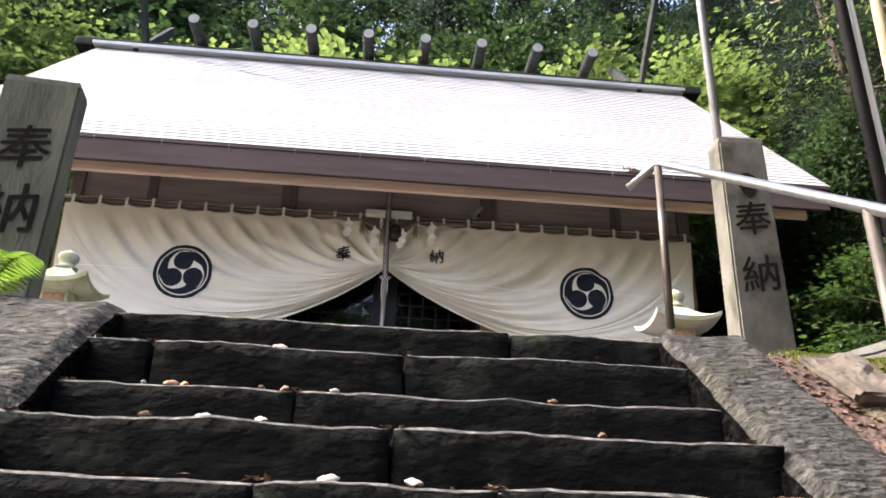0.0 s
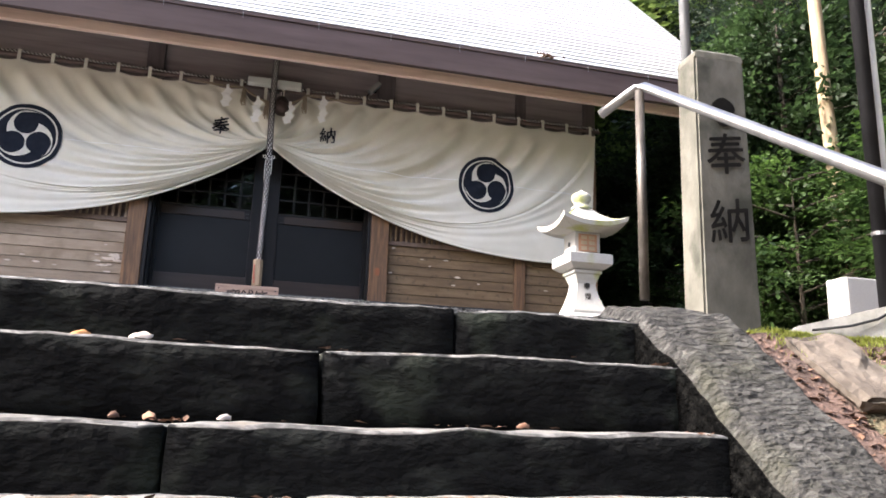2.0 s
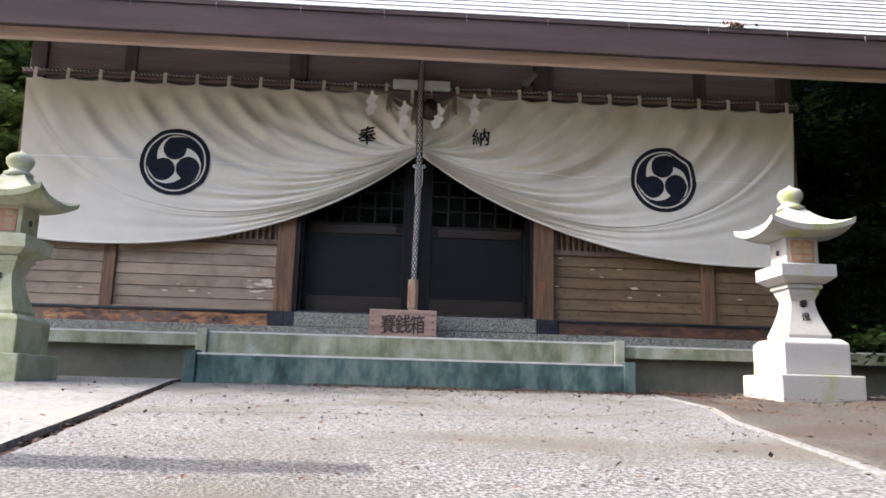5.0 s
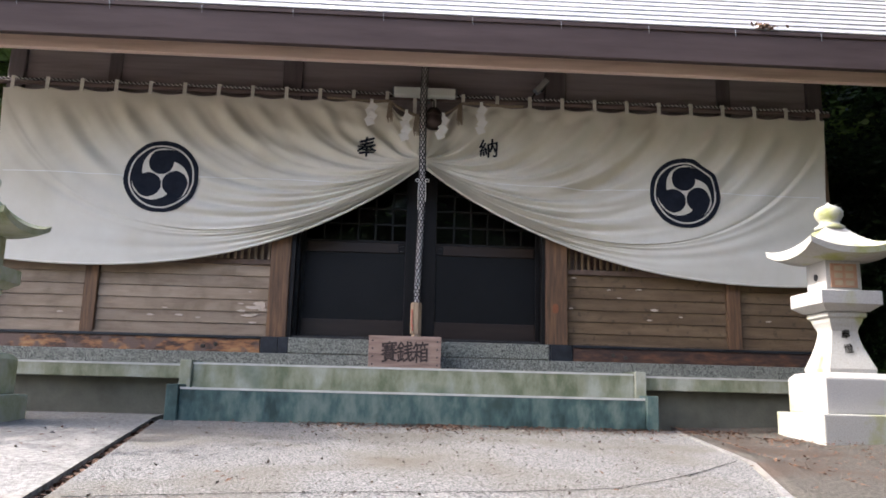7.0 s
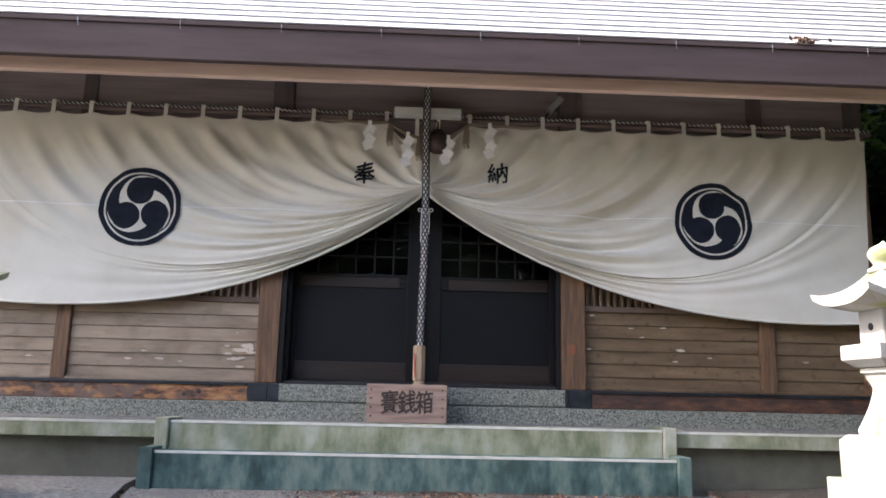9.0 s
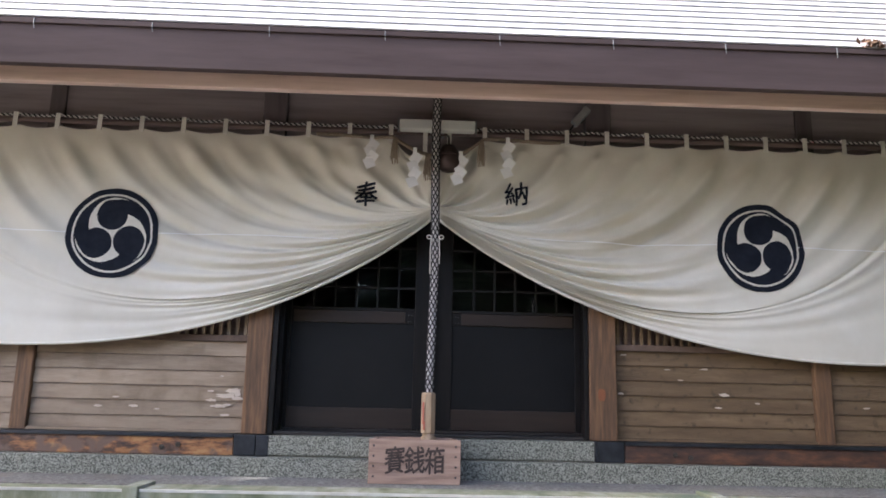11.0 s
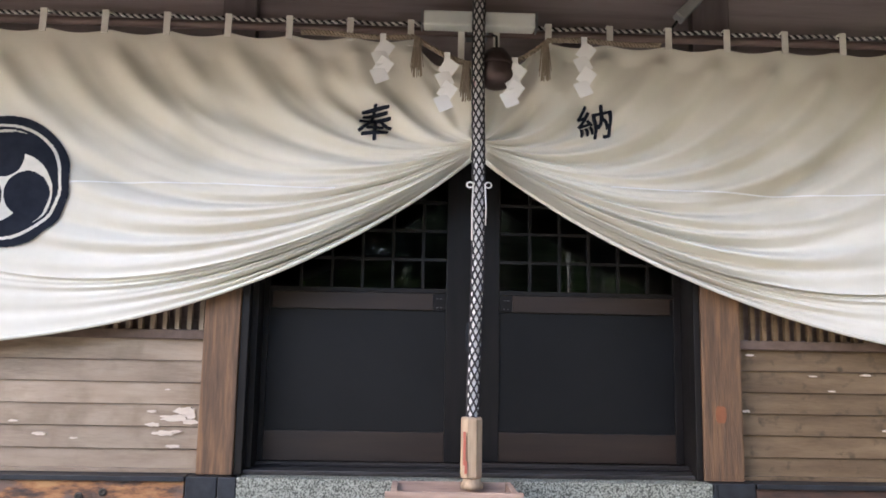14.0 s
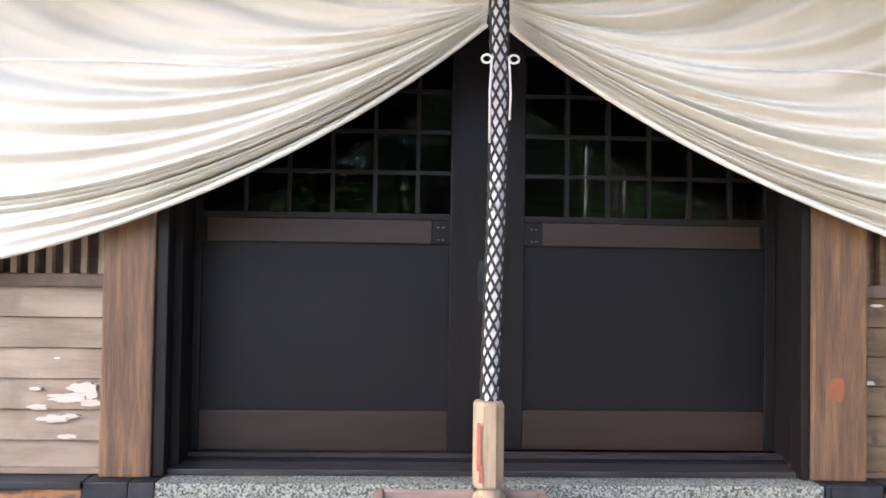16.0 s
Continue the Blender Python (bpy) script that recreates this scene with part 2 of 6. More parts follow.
M_DOORPANEL = material("black_door_panel", [(0.0034, 0.0036, 0.0042), (0.006, 0.0063, 0.007)], scale=3, rough=0.5, specular=0.3, bump=0.05, bump_scale=80)
M_DOORRAIL = material("brown_door_rail", [(0.015, 0.0085, 0.0055), (0.031, 0.0175, 0.0115)], scale=4, rough=0.5, bump=0.08, bump_scale=50, stretch=(0.4, 1, 4))
# Lighter than the frame, which puts the track's highlight lines into the colour.
M_TRACK = material("glossy_track_wood", [(0.012, 0.01, 0.01), (0.05, 0.044, 0.042)], scale=8, rough=0.35, bump=0.05, stretch=(0.4, 4, 4))
M_MUNTIN = material("dark_muntin_wood", [(0.006, 0.005, 0.005), (0.011, 0.0085, 0.008)], scale=6, rough=0.5, bump=0.05, specular=0.3)
M_ROOF = material("pale_metal_roofing", [(0.37, 0.375, 0.385), (0.43, 0.434, 0.445), (0.48, 0.48, 0.48)], scale=1.6, rough=0.42, bump=0.12, bump_scale=30, stretch=(0.5, 1, 1), metallic=0.15, vary=0.06)
M_RIDGE = material("dark_ridge_copper", [(0.015, 0.018, 0.018), (0.042, 0.047, 0.045)], scale=4, rough=0.8, bump=0.2, bump_scale=20, specular=0.12)
M_LOGEND = material("pale_log_end", [(0.2, 0.2, 0.19), (0.32, 0.315, 0.3)], scale=8, rough=0.6, bump=0.1)
M_CLOTH = material("cream_cotton_cloth", [(0.655, 0.62, 0.535), (0.71, 0.68, 0.6), (0.755, 0.73, 0.655)], scale=1.6, rough=0.92, bump=0.08, bump_scale=500, specular=0.15,
                   grime=(0.58, 0.54, 0.44), grime_scale=1.1, grime_from=0.55, grime_to=0.8)
M_NAVY = material("navy_dyed_cloth", [(0.008, 0.011, 0.02), (0.016, 0.02, 0.032)], scale=12, rough=0.9, bump=0.05, bump_scale=300, specular=0.2)
M_WHITEDYE = material("undyed_white_cloth", [(0.6, 0.58, 0.52), (0.72, 0.7, 0.64)], scale=14, rough=0.9, bump=0.05, bump_scale=300, specular=0.2)
M_TAB = material("white_tape", [(0.68, 0.66, 0.6), (0.76, 0.74, 0.69)], scale=12, rough=0.9, bump=0.05)
M_INK = material("faded_black_ink", [(0.005, 0.0048, 0.0047), (0.014, 0.013, 0.012)], scale=14, rough=0.95, bump=0.05, specular=0.1)
M_BOXINK = material("worn_brown_black_ink", [(0.03, 0.022, 0.02), (0.075, 0.052, 0.046)], scale=30, rough=0.85, bump=0.05)
M_ROPEWHITE = material("white_rope_core", [(0.5, 0.48, 0.46), (0.7, 0.68, 0.66)], scale=25, rough=0.9, bump=0.3, bump_scale=120, grime=(0.62, 0.2, 0.22), grime_scale=3.2, grime_from=0.67, grime_to=0.72)
M_ROPEBLACK = material("black_rope_net", [(0.012, 0.011, 0.012), (0.035, 0.03, 0.032)], scale=30, rough=0.8, bump=0.3, bump_scale=200)
M_STRAW = material("faded_straw", [(0.22, 0.17, 0.12), (0.38, 0.31, 0.24)], scale=20, rough=0.85, bump=0.4, bump_scale=80, stretch=(6, 6, 1))
M_PAPER = material("white_paper", [(0.82, 0.82, 0.82), (0.87, 0.87, 0.87)], scale=4, rough=0.8, bump=0.05)
M_BELL = material("dull_copper_bell", [(0.05, 0.036, 0.034), (0.1, 0.07, 0.066)], scale=5, rough=0.5, bump=0.05, metallic=0.7)
M_HANDLE = material("pale_rope_grip_wood", [(0.24, 0.16, 0.1), (0.36, 0.26, 0.17), (0.45, 0.34, 0.23)], scale=7, rough=0.65, bump=0.25, bump_scale=40, stretch=(6, 6, 0.6))
M_BOX = material("weathered_pink_brown_box_wood", [(0.2, 0.13, 0.1), (0.34, 0.23, 0.18), (0.42, 0.3, 0.24)], scale=5, rough=0.7, bump=0.3, bump_scale=40, stretch=(0.5, 3, 5))
M_FIXTURE = material("white_lamp_enamel", [(0.62, 0.64, 0.6), (0.7, 0.72, 0.68)], scale=3, rough=0.4, bump=0)
M_GREYMETAL = material("grey_painted_metal", [(0.18, 0.19, 0.2), (0.27, 0.28, 0.29)], scale=6, rough=0.5, bump=0.05, metallic=0.3)
M_STEEL = material("galvanised_steel_rail", [(0.2, 0.2, 0.203), (0.3, 0.3, 0.304)], scale=20, rough=0.34, bump=0.05, metallic=0.85)
M_RUSTSTEEL = material("stained_steel_post", [(0.04, 0.033, 0.026), (0.12, 0.108, 0.095)], scale=9, rough=0.5, bump=0.15, metallic=0.5)
M_BLACKPOLE = material("black_pole_paint", [(0.008, 0.008, 0.009), (0.018, 0.018, 0.02)], scale=6, rough=0.7, bump=0.05, specular=0.15)
M_WHITEPIPE = material("pale_plastic_pipe", [(0.34, 0.33, 0.29), (0.44, 0.43, 0.385)], scale=5, rough=0.5, bump=0.05)
M_BARK = material("brown_bark", [(0.014, 0.011, 0.008), (0.045, 0.034, 0.024), (0.08, 0.062, 0.044)], scale=6, rough=0.95, bump=0.9, bump_scale=20, stretch=(3, 3, 0.5), bump_dist=0.03)
M_PALEBARK = material("pale_tan_bark", [(0.2, 0.14, 0.085), (0.34, 0.255, 0.16), (0.43, 0.34, 0.22)], scale=5, rough=0.9, bump=0.6, bump_scale=16, stretch=(3, 3, 0.4), bump_dist=0.02)
M_LEAF_MAPLE = foliage("light_maple_leaves", (0.06, 0.1, 0.026), (0.22, 0.3, 0.085))
M_LEAF_CEDAR = foliage("dark_cypress_leaves", (0.004, 0.010, 0.007), (0.035, 0.056, 0.034))
M_LEAF_BROAD = foliage("broad_green_leaves", (0.005, 0.014, 0.006), (0.05, 0.088, 0.03))
M_LEAF_SHRUB = foliage("shrub_leaves", (0.006, 0.018, 0.006), (0.075, 0.135, 0.03))
M_FERN = foliage("fresh_fern_green", (0.1, 0.19, 0.02), (0.17, 0.28, 0.04))
M_MOSS = foliage("yellow_green_moss", (0.15, 0.18, 0.03), (0.24, 0.27, 0.05))
M_DRYLEAF = material("dry_brown_leaf", [(0.06, 0.027, 0.014), (0.14, 0.068, 0.038), (0.22, 0.13, 0.08)], scale=4, rough=0.8, bump=0.1, vary=0.4)
M_PALELEAF = material("pale_dry_leaf", [(0.3, 0.25, 0.21), (0.42, 0.37, 0.33)], scale=6, rough=0.8, bump=0.1)
M_ORANGELEAF = material("orange_dry_leaf", [(0.3, 0.12, 0.035), (0.42, 0.2, 0.06)], scale=6, rough=0.7, bump=0.1)
M_TANPATCH = material("bare_pale_wood", [(0.55, 0.45, 0.36), (0.68, 0.58, 0.48)], scale=12, rough=0.8, bump=0.2, stretch=(0.5, 1, 4))
M_PLUG = material("orange_wood_filler", [(0.2, 0.068, 0.028), (0.28, 0.1, 0.04)], scale=12, rough=0.7, bump=0.1)
M_REDMARK = material("faded_red_paint", [(0.4, 0.09, 0.06), (0.5, 0.17, 0.12)], scale=40, rough=0.8, bump=0.1)
# Pale enough to carry the sunlit line along the worn step edges.
M_NOSING = material("worn_sunlit_nosing", [(0.42, 0.43, 0.39), (0.62, 0.62, 0.58)], scale=9, rough=0.85, bump=0.3, world_space=True)
M_GLASS = glass_material()
M_TANLATTICE = material("tan_fire_window", [(0.3, 0.16, 0.1), (0.42, 0.25, 0.16)], scale=9, rough=0.8, bump=0.2)


# ---- mesh helpers ----
def finish(bm, name, mat, smooth=False):
    me = bpy.data.meshes.new(name)
    bmesh.ops.recalc_face_normals(bm, faces=bm.faces)
    bm.to_mesh(me)
    bm.free()
    for m in (mat if isinstance(mat, (list, tuple)) else [mat]):
        me.materials.append(m)
    if smooth:
        me.polygons.foreach_set("use_smooth", [True] * len(me.polygons))
    return me


def part(name, bm, mat, parent=None, label="", smooth=False):
    ob = new(name, finish(bm, name, mat, smooth))
    if parent is not None:
        ob.parent = parent
    return tagged(ob, label) if label else ob


def thing(name, place, label, category, group="", kind=""):
    ob = new(name)
    ob.empty_display_size = 0.1
    ob.location = place
    return tagged(ob, label, category, group, kind)


def box(x0, x1, y0, y1, z0, z1, bevel=0.0, bm=None):
    bm = bm or bmesh.new()
    vs = [bm.verts.new((x, y, z)) for x in (x0, x1) for y in (y0, y1) for z in (z0, z1)]
    fs = [bm.faces.new([vs[i] for i in f]) for f in ((0, 1, 3, 2), (4, 6, 7, 5), (0, 4, 5, 1), (2, 3, 7, 6), (0, 2, 6, 4), (1, 5, 7, 3))]
    if bevel:
        es = list({e for f in fs for e in f.edges})
        bmesh.ops.bevel(bm, geom=es, offset=bevel, segments=2, affect="EDGES", profile=0.6)
    return bm


def rough_block(x0, x1, y0, y1, z0, z1, step=0.06, amount=0.012, seed=0.0, bevel=0.015, tilt=0.0):
    """A hewn stone: a block cut into a grid, its corners eased and its faces uneven."""
    bm = bmesh.new()
    nx, ny, nz = (max(1, round((b - a) / step)) for a, b in ((x0, x1), (y0, y1), (z0, z1)))
    # a narrow extra strip along the upper front edge
    ys = [y0, y0 + 0.016] + [y0 + (y1 - y0) * j / ny for j in range(1, ny + 1)]
    zs = [z0 + (z1 - z0) * k / nz for k in range(nz)] + [z1 - 0.008, z1]
    ny, nz = ny + 1, nz + 1
    grid = {}

    def vert(i, j, k):
        if (i, j, k) not in grid:
            grid[i, j, k] = bm.verts.new((x0 + (x1 - x0) * i / nx, ys[j], zs[k]))
        return grid[i, j, k]

    for i in range(nx):
        for j in range(ny):
            for k in (0, nz):
                bm.faces.new([vert(i, j, k), vert(i + 1, j, k), vert(i + 1, j + 1, k), vert(i, j + 1, k)])
    for i in range(nx):
        for k in range(nz):
            for j in (0, ny):
                bm.faces.new([vert(i, j, k), vert(i + 1, j, k), vert(i + 1, j, k + 1), vert(i, j, k + 1)])
    for j in range(ny):
        for k in range(nz):
            for i in (0, nx):
                bm.faces.new([vert(i, j, k), vert(i, j + 1, k), vert(i, j + 1, k + 1), vert(i, j, k + 1)])
    for v in bm.verts:
        p = v.co.copy()
        ends = sum((abs(p.x - a) < 1e-5 or abs(p.x - b) < 1e-5) for a, b in ((x0, x1),)) + (abs(p.y - y0) < 1e-5 or abs(p.y - y1) < 1e-5) + (abs(p.z - z0) < 1e-5 or abs(p.z - z1) < 1e-5)
        if ends >= 2:
            c = Vector(((x0 + x1) / 2, (y0 + y1) / 2, (z0 + z1) / 2))
            for a in range(3):
                lo, hi = ((x0, x1), (y0, y1), (z0, z1))[a]
                if abs(p[a] - lo) < 1e-5 or abs(p[a] - hi) < 1e-5:
                    v.co[a] += bevel * (1 if p[a] < c[a] else -1) * (0.5 + 0.5 * noise.noise(p * 9 + Vector((seed, 0, 0))))
        q = p * 4.0 + Vector((seed * 3.7, seed, 0))
        v.co += Vector((noise.noise(q), noise.noise(q + Vector((9, 0, 0))), noise.noise(q + Vector((0, 9, 0))))) * amount
        q = p * 14.0 + Vector((seed, 0, 0))
        v.co += Vector((0, noise.noise(q), noise.noise(q + Vector((0, 5, 0))))) * amount * 0.6
        v.co.z += tilt * (p.x - x0)
    return bm


def tube(points, radii, seg=10, bm=None, caps=True):
    bm = bm or bmesh.new()
    pts = [Vector(p) for p in points]
    radii = radii if isinstance(radii, (list, tuple)) else [radii] * len(pts)
    side, rings = None, []
    for i, p in enumerate(pts):
        d = (pts[min(i + 1, len(pts) - 1)] - pts[max(i - 1, 0)]).normalized()
        if side is None:
            side = d.orthogonal().normalized()
        side = (side - d * side.dot(d)).normalized()
        up = d.cross(side)
        rings.append([bm.verts.new(p + (side * math.cos(a) + up * math.sin(a)) * radii[i]) for a in (2 * math.pi * k / seg for k in range(seg))])
    for a, b in zip(rings, rings[1:]):
        for k in range(seg):
            bm.faces.new([a[k], a[(k + 1) % seg], b[(k + 1) % seg], b[k]])
    if caps:
        bm.faces.new(rings[0][::-1])
        bm.faces.new(rings[-1])
    return bm


def lathe(profile, seg=20, bm=None, turn=0.0):
    """Rings of (radius, height) about the z axis, closed at both ends."""
    bm = bm or bmesh.new()
    rings = [[bm.verts.new((r * math.cos(turn + 2 * math.pi * k / seg), r * math.sin(turn + 2 * math.pi * k / seg), z)) for k in range(seg)] for r, z in profile]
    for a, b in zip(rings, rings[1:]):
        for k in range(seg):
            bm.faces.new([a[k], a[(k + 1) % seg], b[(k + 1) % seg], b[k]])
    bm.faces.new(rings[0][::-1])
    bm.faces.new(rings[-1])
    return bm


def square_lathe(profile, bm=None, bevel=0.008):
    """As lathe, but four-sided, with radius as the half width."""
    bm = lathe([(r * math.sqrt(2), z) for r, z in profile], 4, bm, math.pi / 4)
    return bm


def prism(outline, y0, y1):
    """A plate: an outline in x and z, from y0 to y1."""
    bm = bmesh.new()
    a = [bm.verts.new((x, y0, z)) for x, z in outline]
    b = [bm.verts.new((x, y1, z)) for x, z in outline]
    bm.faces.new(a)
    bm.faces.new(b[::-1])
    for i in range(len(a)):
        j = (i + 1) % len(a)
        bm.faces.new([a[i], b[i], b[j], a[j]])
    return bm


def slab(outline, z_of, thick):
    """A paving slab: an outline in x and y whose top lies at z_of(x, y)."""
    bm = bmesh.new()
    a = [bm.verts.new((x, y, z_of(x, y))) for x, y in outline]
    b = [bm.verts.new((x, y, z_of(x, y) - thick)) for x, y in outline]
    bm.faces.new(a)
    bm.faces.new(b[::-1])
    for i in range(len(a)):
        j = (i + 1) % len(a)
        bm.faces.new([a[i], b[i], b[j], a[j]])
    return bm


def writing(text, size, bold=0.0, slant=0.0, tall=1.0):
    """The characters as a flat mesh in x and z, facing -y, centred; bold thickens the strokes by overlaid copies."""
    cu = bpy.data.curves.new("writing", "FONT")
    cu.body, cu.size, cu.align_x, cu.align_y = text, size, "CENTER", "CENTER"
    ob = bpy.data.objects.new("writing", cu)
    me = bpy.data.meshes.new_from_object(ob)
    bm = bmesh.new()
    for k, (dx, dz) in enumerate(((0, 0), (bold, 0), (-bold, 0), (0, bold), (0, -bold)) if bold else ((0, 0),)):
        first = len(bm.verts)
        bm.from_mesh(me)
        bm.verts.ensure_lookup_table()
        for v in bm.verts[first:]:
            v.co = Vector((v.co.x + dx, -0.0004 * k, v.co.y + dz))
    bpy.data.objects.remove(ob)
    bpy.data.meshes.remove(me)
    xs, zs = [v.co.x for v in bm.verts], [v.co.z for v in bm.verts]
    for v in bm.verts:
        v.co.x -= (min(xs) + max(xs)) / 2
        v.co.z = (v.co.z - (min(zs) + max(zs)) / 2) * tall + slant * v.co.x
    return bm


def shift(bm, d):
    bmesh.ops.translate(bm, verts=bm.verts, vec=d)
    return bm


# ---- ground ----
def stair_line(y):
    return 2.305 + (y - 2.66) * 0.79


def landing_z(x, y):
    return 2.315 + 0.045 * (y - 2.7)


def smooth(a, b, v):
    t = min(1.0, max(0.0, (v - a) / (b - a)))
    return t * t * (3 - 2 * t)


def ground_z(x, y):
    low = -0.55
    bank = low + (stair_line(max(min(y, 2.75), -0.9)) - stair_line(-0.9)) if y > -0.9 else low
    bank = min(bank, 2.31)
    top = landing_z(x, min(max(y, 2.7), 8.5))
    z = bank if y < 2.7 else top
    wobble = 0.5 * noise.noise(Vector((x * 0.3, y * 0.3, 0)))
    if abs(x) < 1.15 and y < 2.75:
        z -= 0.32
    elif y < 2.9:
        z += -0.06 + 0.1 * noise.noise(Vector((x * 2, y * 2, 3))) + 0.12 * smooth(1.2, 3.5, abs(x))
    if y >= 2.75:
        edge = smooth(4.3, 7.0, abs(x))
        z -= 0.05 * (1 - edge)
        if abs(x) < 4.6 and y > 8.2:
            z = min(z, 2.45)
    side = max(0.0, abs(x) - 6.0)
    z += smooth(0, 6, side) * 0.8 + 0.22 * side * (1 if x > 0 else 0.7) * smooth(-2, 6, y) + wobble * smooth(5, 9, max(abs(x), y - 8))
    back = max(0.0, y - 15.5)
    z += 0.85 * back * (1 if back < 30 else 30 / back)
    return z


def ground_sheet():
    n = 150
    ticks = [math.sinh(5.2 * (2 * i / n - 1)) / math.sinh(5.2) for i in range(n + 1)]
    xs, ys = [900 * t for t in ticks], [4 + 900 * t for t in ticks]
    verts = [(x, y, ground_z(x, y)) for y in ys for x in xs]
    faces = [(j * (n + 1) + i, j * (n + 1) + i + 1, (j + 1) * (n + 1) + i + 1, (j + 1) * (n + 1) + i) for j in range(n) for i in range(n)]
    me = bpy.data.meshes.new("ground")
    me.from_pydata(verts, [], faces)
    me.materials.append(M_DIRT)
    me.polygons.foreach_set("use_smooth", [True] * len(me.polygons))
    return tagged(new("ground", me), "brown earth bank with leaf litter and moss", "ground", kind="structure")


ground = ground_sheet()

# ---- stone stair ----
stair = thing("stone_stair", (0, 0, 0), "flight of dark rough-hewn stone steps between sloping curbs", "stairs", kind="structure")
# top edge height, front edge y, joints along x
TREADS = [(2.305, 2.66, (-1.0, 0.476, 1.09)), (2.152, 2.46, (-1.0, -0.74, 0.085, 1.09)), (1.97, 2.262, (-1.0, -0.24, 1.10)),
          (1.828, 1.99, (-1.02, 0.045, 1.11)), (1.665, 1.79, (-1.02, -0.27, 0.3, 1.13))]
for i in range(5, 16):
    TREADS.append((1.665 - 0.165 * (i - 4), 1.79 - 0.205 * (i - 4), (-1.02, (-0.4, 0.3, -0.1, 0.45)[i % 4], 1.15)))
for i, (z, y, xs) in enumerate(TREADS):
    for a, b in zip(xs, xs[1:]):
        g = 0.0035
        deep = 0.42 if i else 0.5
        bm = rough_block(a + g, b - g, y, y + deep, z - 0.185, z, 0.05, 0.010, i * 1.7 + a, 0.010)
        bm.normal_update()
        bmesh.ops.recalc_face_normals(bm, faces=bm.faces)
        # colour by facing: shade on risers, sun on treads, a bright line on lips
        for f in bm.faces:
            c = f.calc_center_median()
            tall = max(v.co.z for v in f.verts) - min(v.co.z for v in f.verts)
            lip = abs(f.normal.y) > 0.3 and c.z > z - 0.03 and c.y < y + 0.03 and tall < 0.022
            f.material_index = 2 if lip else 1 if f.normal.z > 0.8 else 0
        part("step_stone", bm, [M_STEP, M_TREAD if i else M_CURB, M_LITEDGE], stair, smooth=True)


def curb(name, x0, x1, label):
    """A sloping slab beside the steps, rough on top."""
    bm = bmesh.new()
    ny, nx = 220, 30
    top, bot = [], []
    for j in range(ny + 1):
        y = -1.0 + (2.92 + 1.0) * j / ny
        row = []
        for i in range(nx + 1):
            u = i / nx
            xa = x0 + (0.05 * (2.7 - y) / 1.0 if x1 > 0 else 0) * smooth(2.7, 2.2, y) if x1 > 0 else x0
            x = xa + (x1 + (0.10 * (2.9 - y) / 1.2 * (1 if x1 > 0 else 0)) - xa) * u
            z = stair_line(y) + 0.035
            z = z - max(0.0, z - 2.34) * 0.75
            e = min(u, 1 - u)
            z -= 0.05 * (1 - smooth(0, 0.14, e))
            p = Vector((x * 3, y * 3, 0))
            g = Vector((x * 4, y * 11, 0))
            z += 0.02 * noise.noise(p) + 0.010 * noise.noise(g) - 0.02 * max(0, noise.noise(g * 1.9) - 0.2) + 0.006 * noise.noise(p * 9)
            row.append(bm.verts.new((x + 0.03 * noise.noise(Vector((y * 4, u, 5))), y, z)))
        top.append(row)
    for j in range(ny):
        for i in range(nx):
            f = bm.faces.new([top[j][i], top[j][i + 1], top[j + 1][i + 1], top[j + 1][i]])
            # the inner strip is coloured as shaded
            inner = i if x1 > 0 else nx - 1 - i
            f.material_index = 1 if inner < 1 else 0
    rim = [top[0][i] for i in range(nx + 1)] + [top[j][nx] for j in range(1, ny + 1)] + [top[ny][i] for i in range(nx - 1, -1, -1)] + [top[j][0] for j in range(ny - 1, 0, -1)]
    low = [bm.verts.new(v.co - Vector((0, 0, 0.45))) for v in rim]
    for i in range(len(rim)):
        j = (i + 1) % len(rim)
        bm.faces.new([rim[i], rim[j], low[j], low[i]])
    bmesh.ops.recalc_face_normals(bm, faces=bm.faces)
    # upright sides get the same painted shade
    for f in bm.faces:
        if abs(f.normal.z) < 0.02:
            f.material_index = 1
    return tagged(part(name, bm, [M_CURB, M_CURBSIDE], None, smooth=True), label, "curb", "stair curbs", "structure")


curb("stair_curb", 1.05, 1.38, "rough grey hewn stone curb sloping beside the steps")
curb("stair_curb", -1.46, -0.93, "rough mossy stone curb sloping beside the steps")

# ---- landing ----
landing = thing("landing_pavement", (0, 0, 0), "pale worn concrete paving before the shrine hall", "pavement", kind="structure")
part("paving_slab", slab([(-0.98, 2.74), (1.04, 2.74), (1.50, 5.1), (1.82, 6.1), (2.06, 7.98), (-1.98, 7.98), (-1.37, 4.85)], landing_z, 0.3), M_CONCRETE, landing)
part("paving_slab", slab([(-1.03, 2.76), (-1.425, 4.85), (-2.03, 7.98), (-2.05, 8.3), (-6.0, 8.3), (-6.0, 2.95)], lambda x, y: landing_z(x, y) + 0.012, 0.3), M_PALE_CONCRETE, landing)
part("paving_edge", slab([(1.045, 2.9), (1.08, 2.9), (1.538, 5.1), (1.858, 6.1), (2.098, 7.98), (2.064, 7.98), (1.824, 6.1), (1.504, 5.1)], lambda x, y: landing_z(x, y) + 0.008, 0.3), M_PALE_CONCRETE, landing)


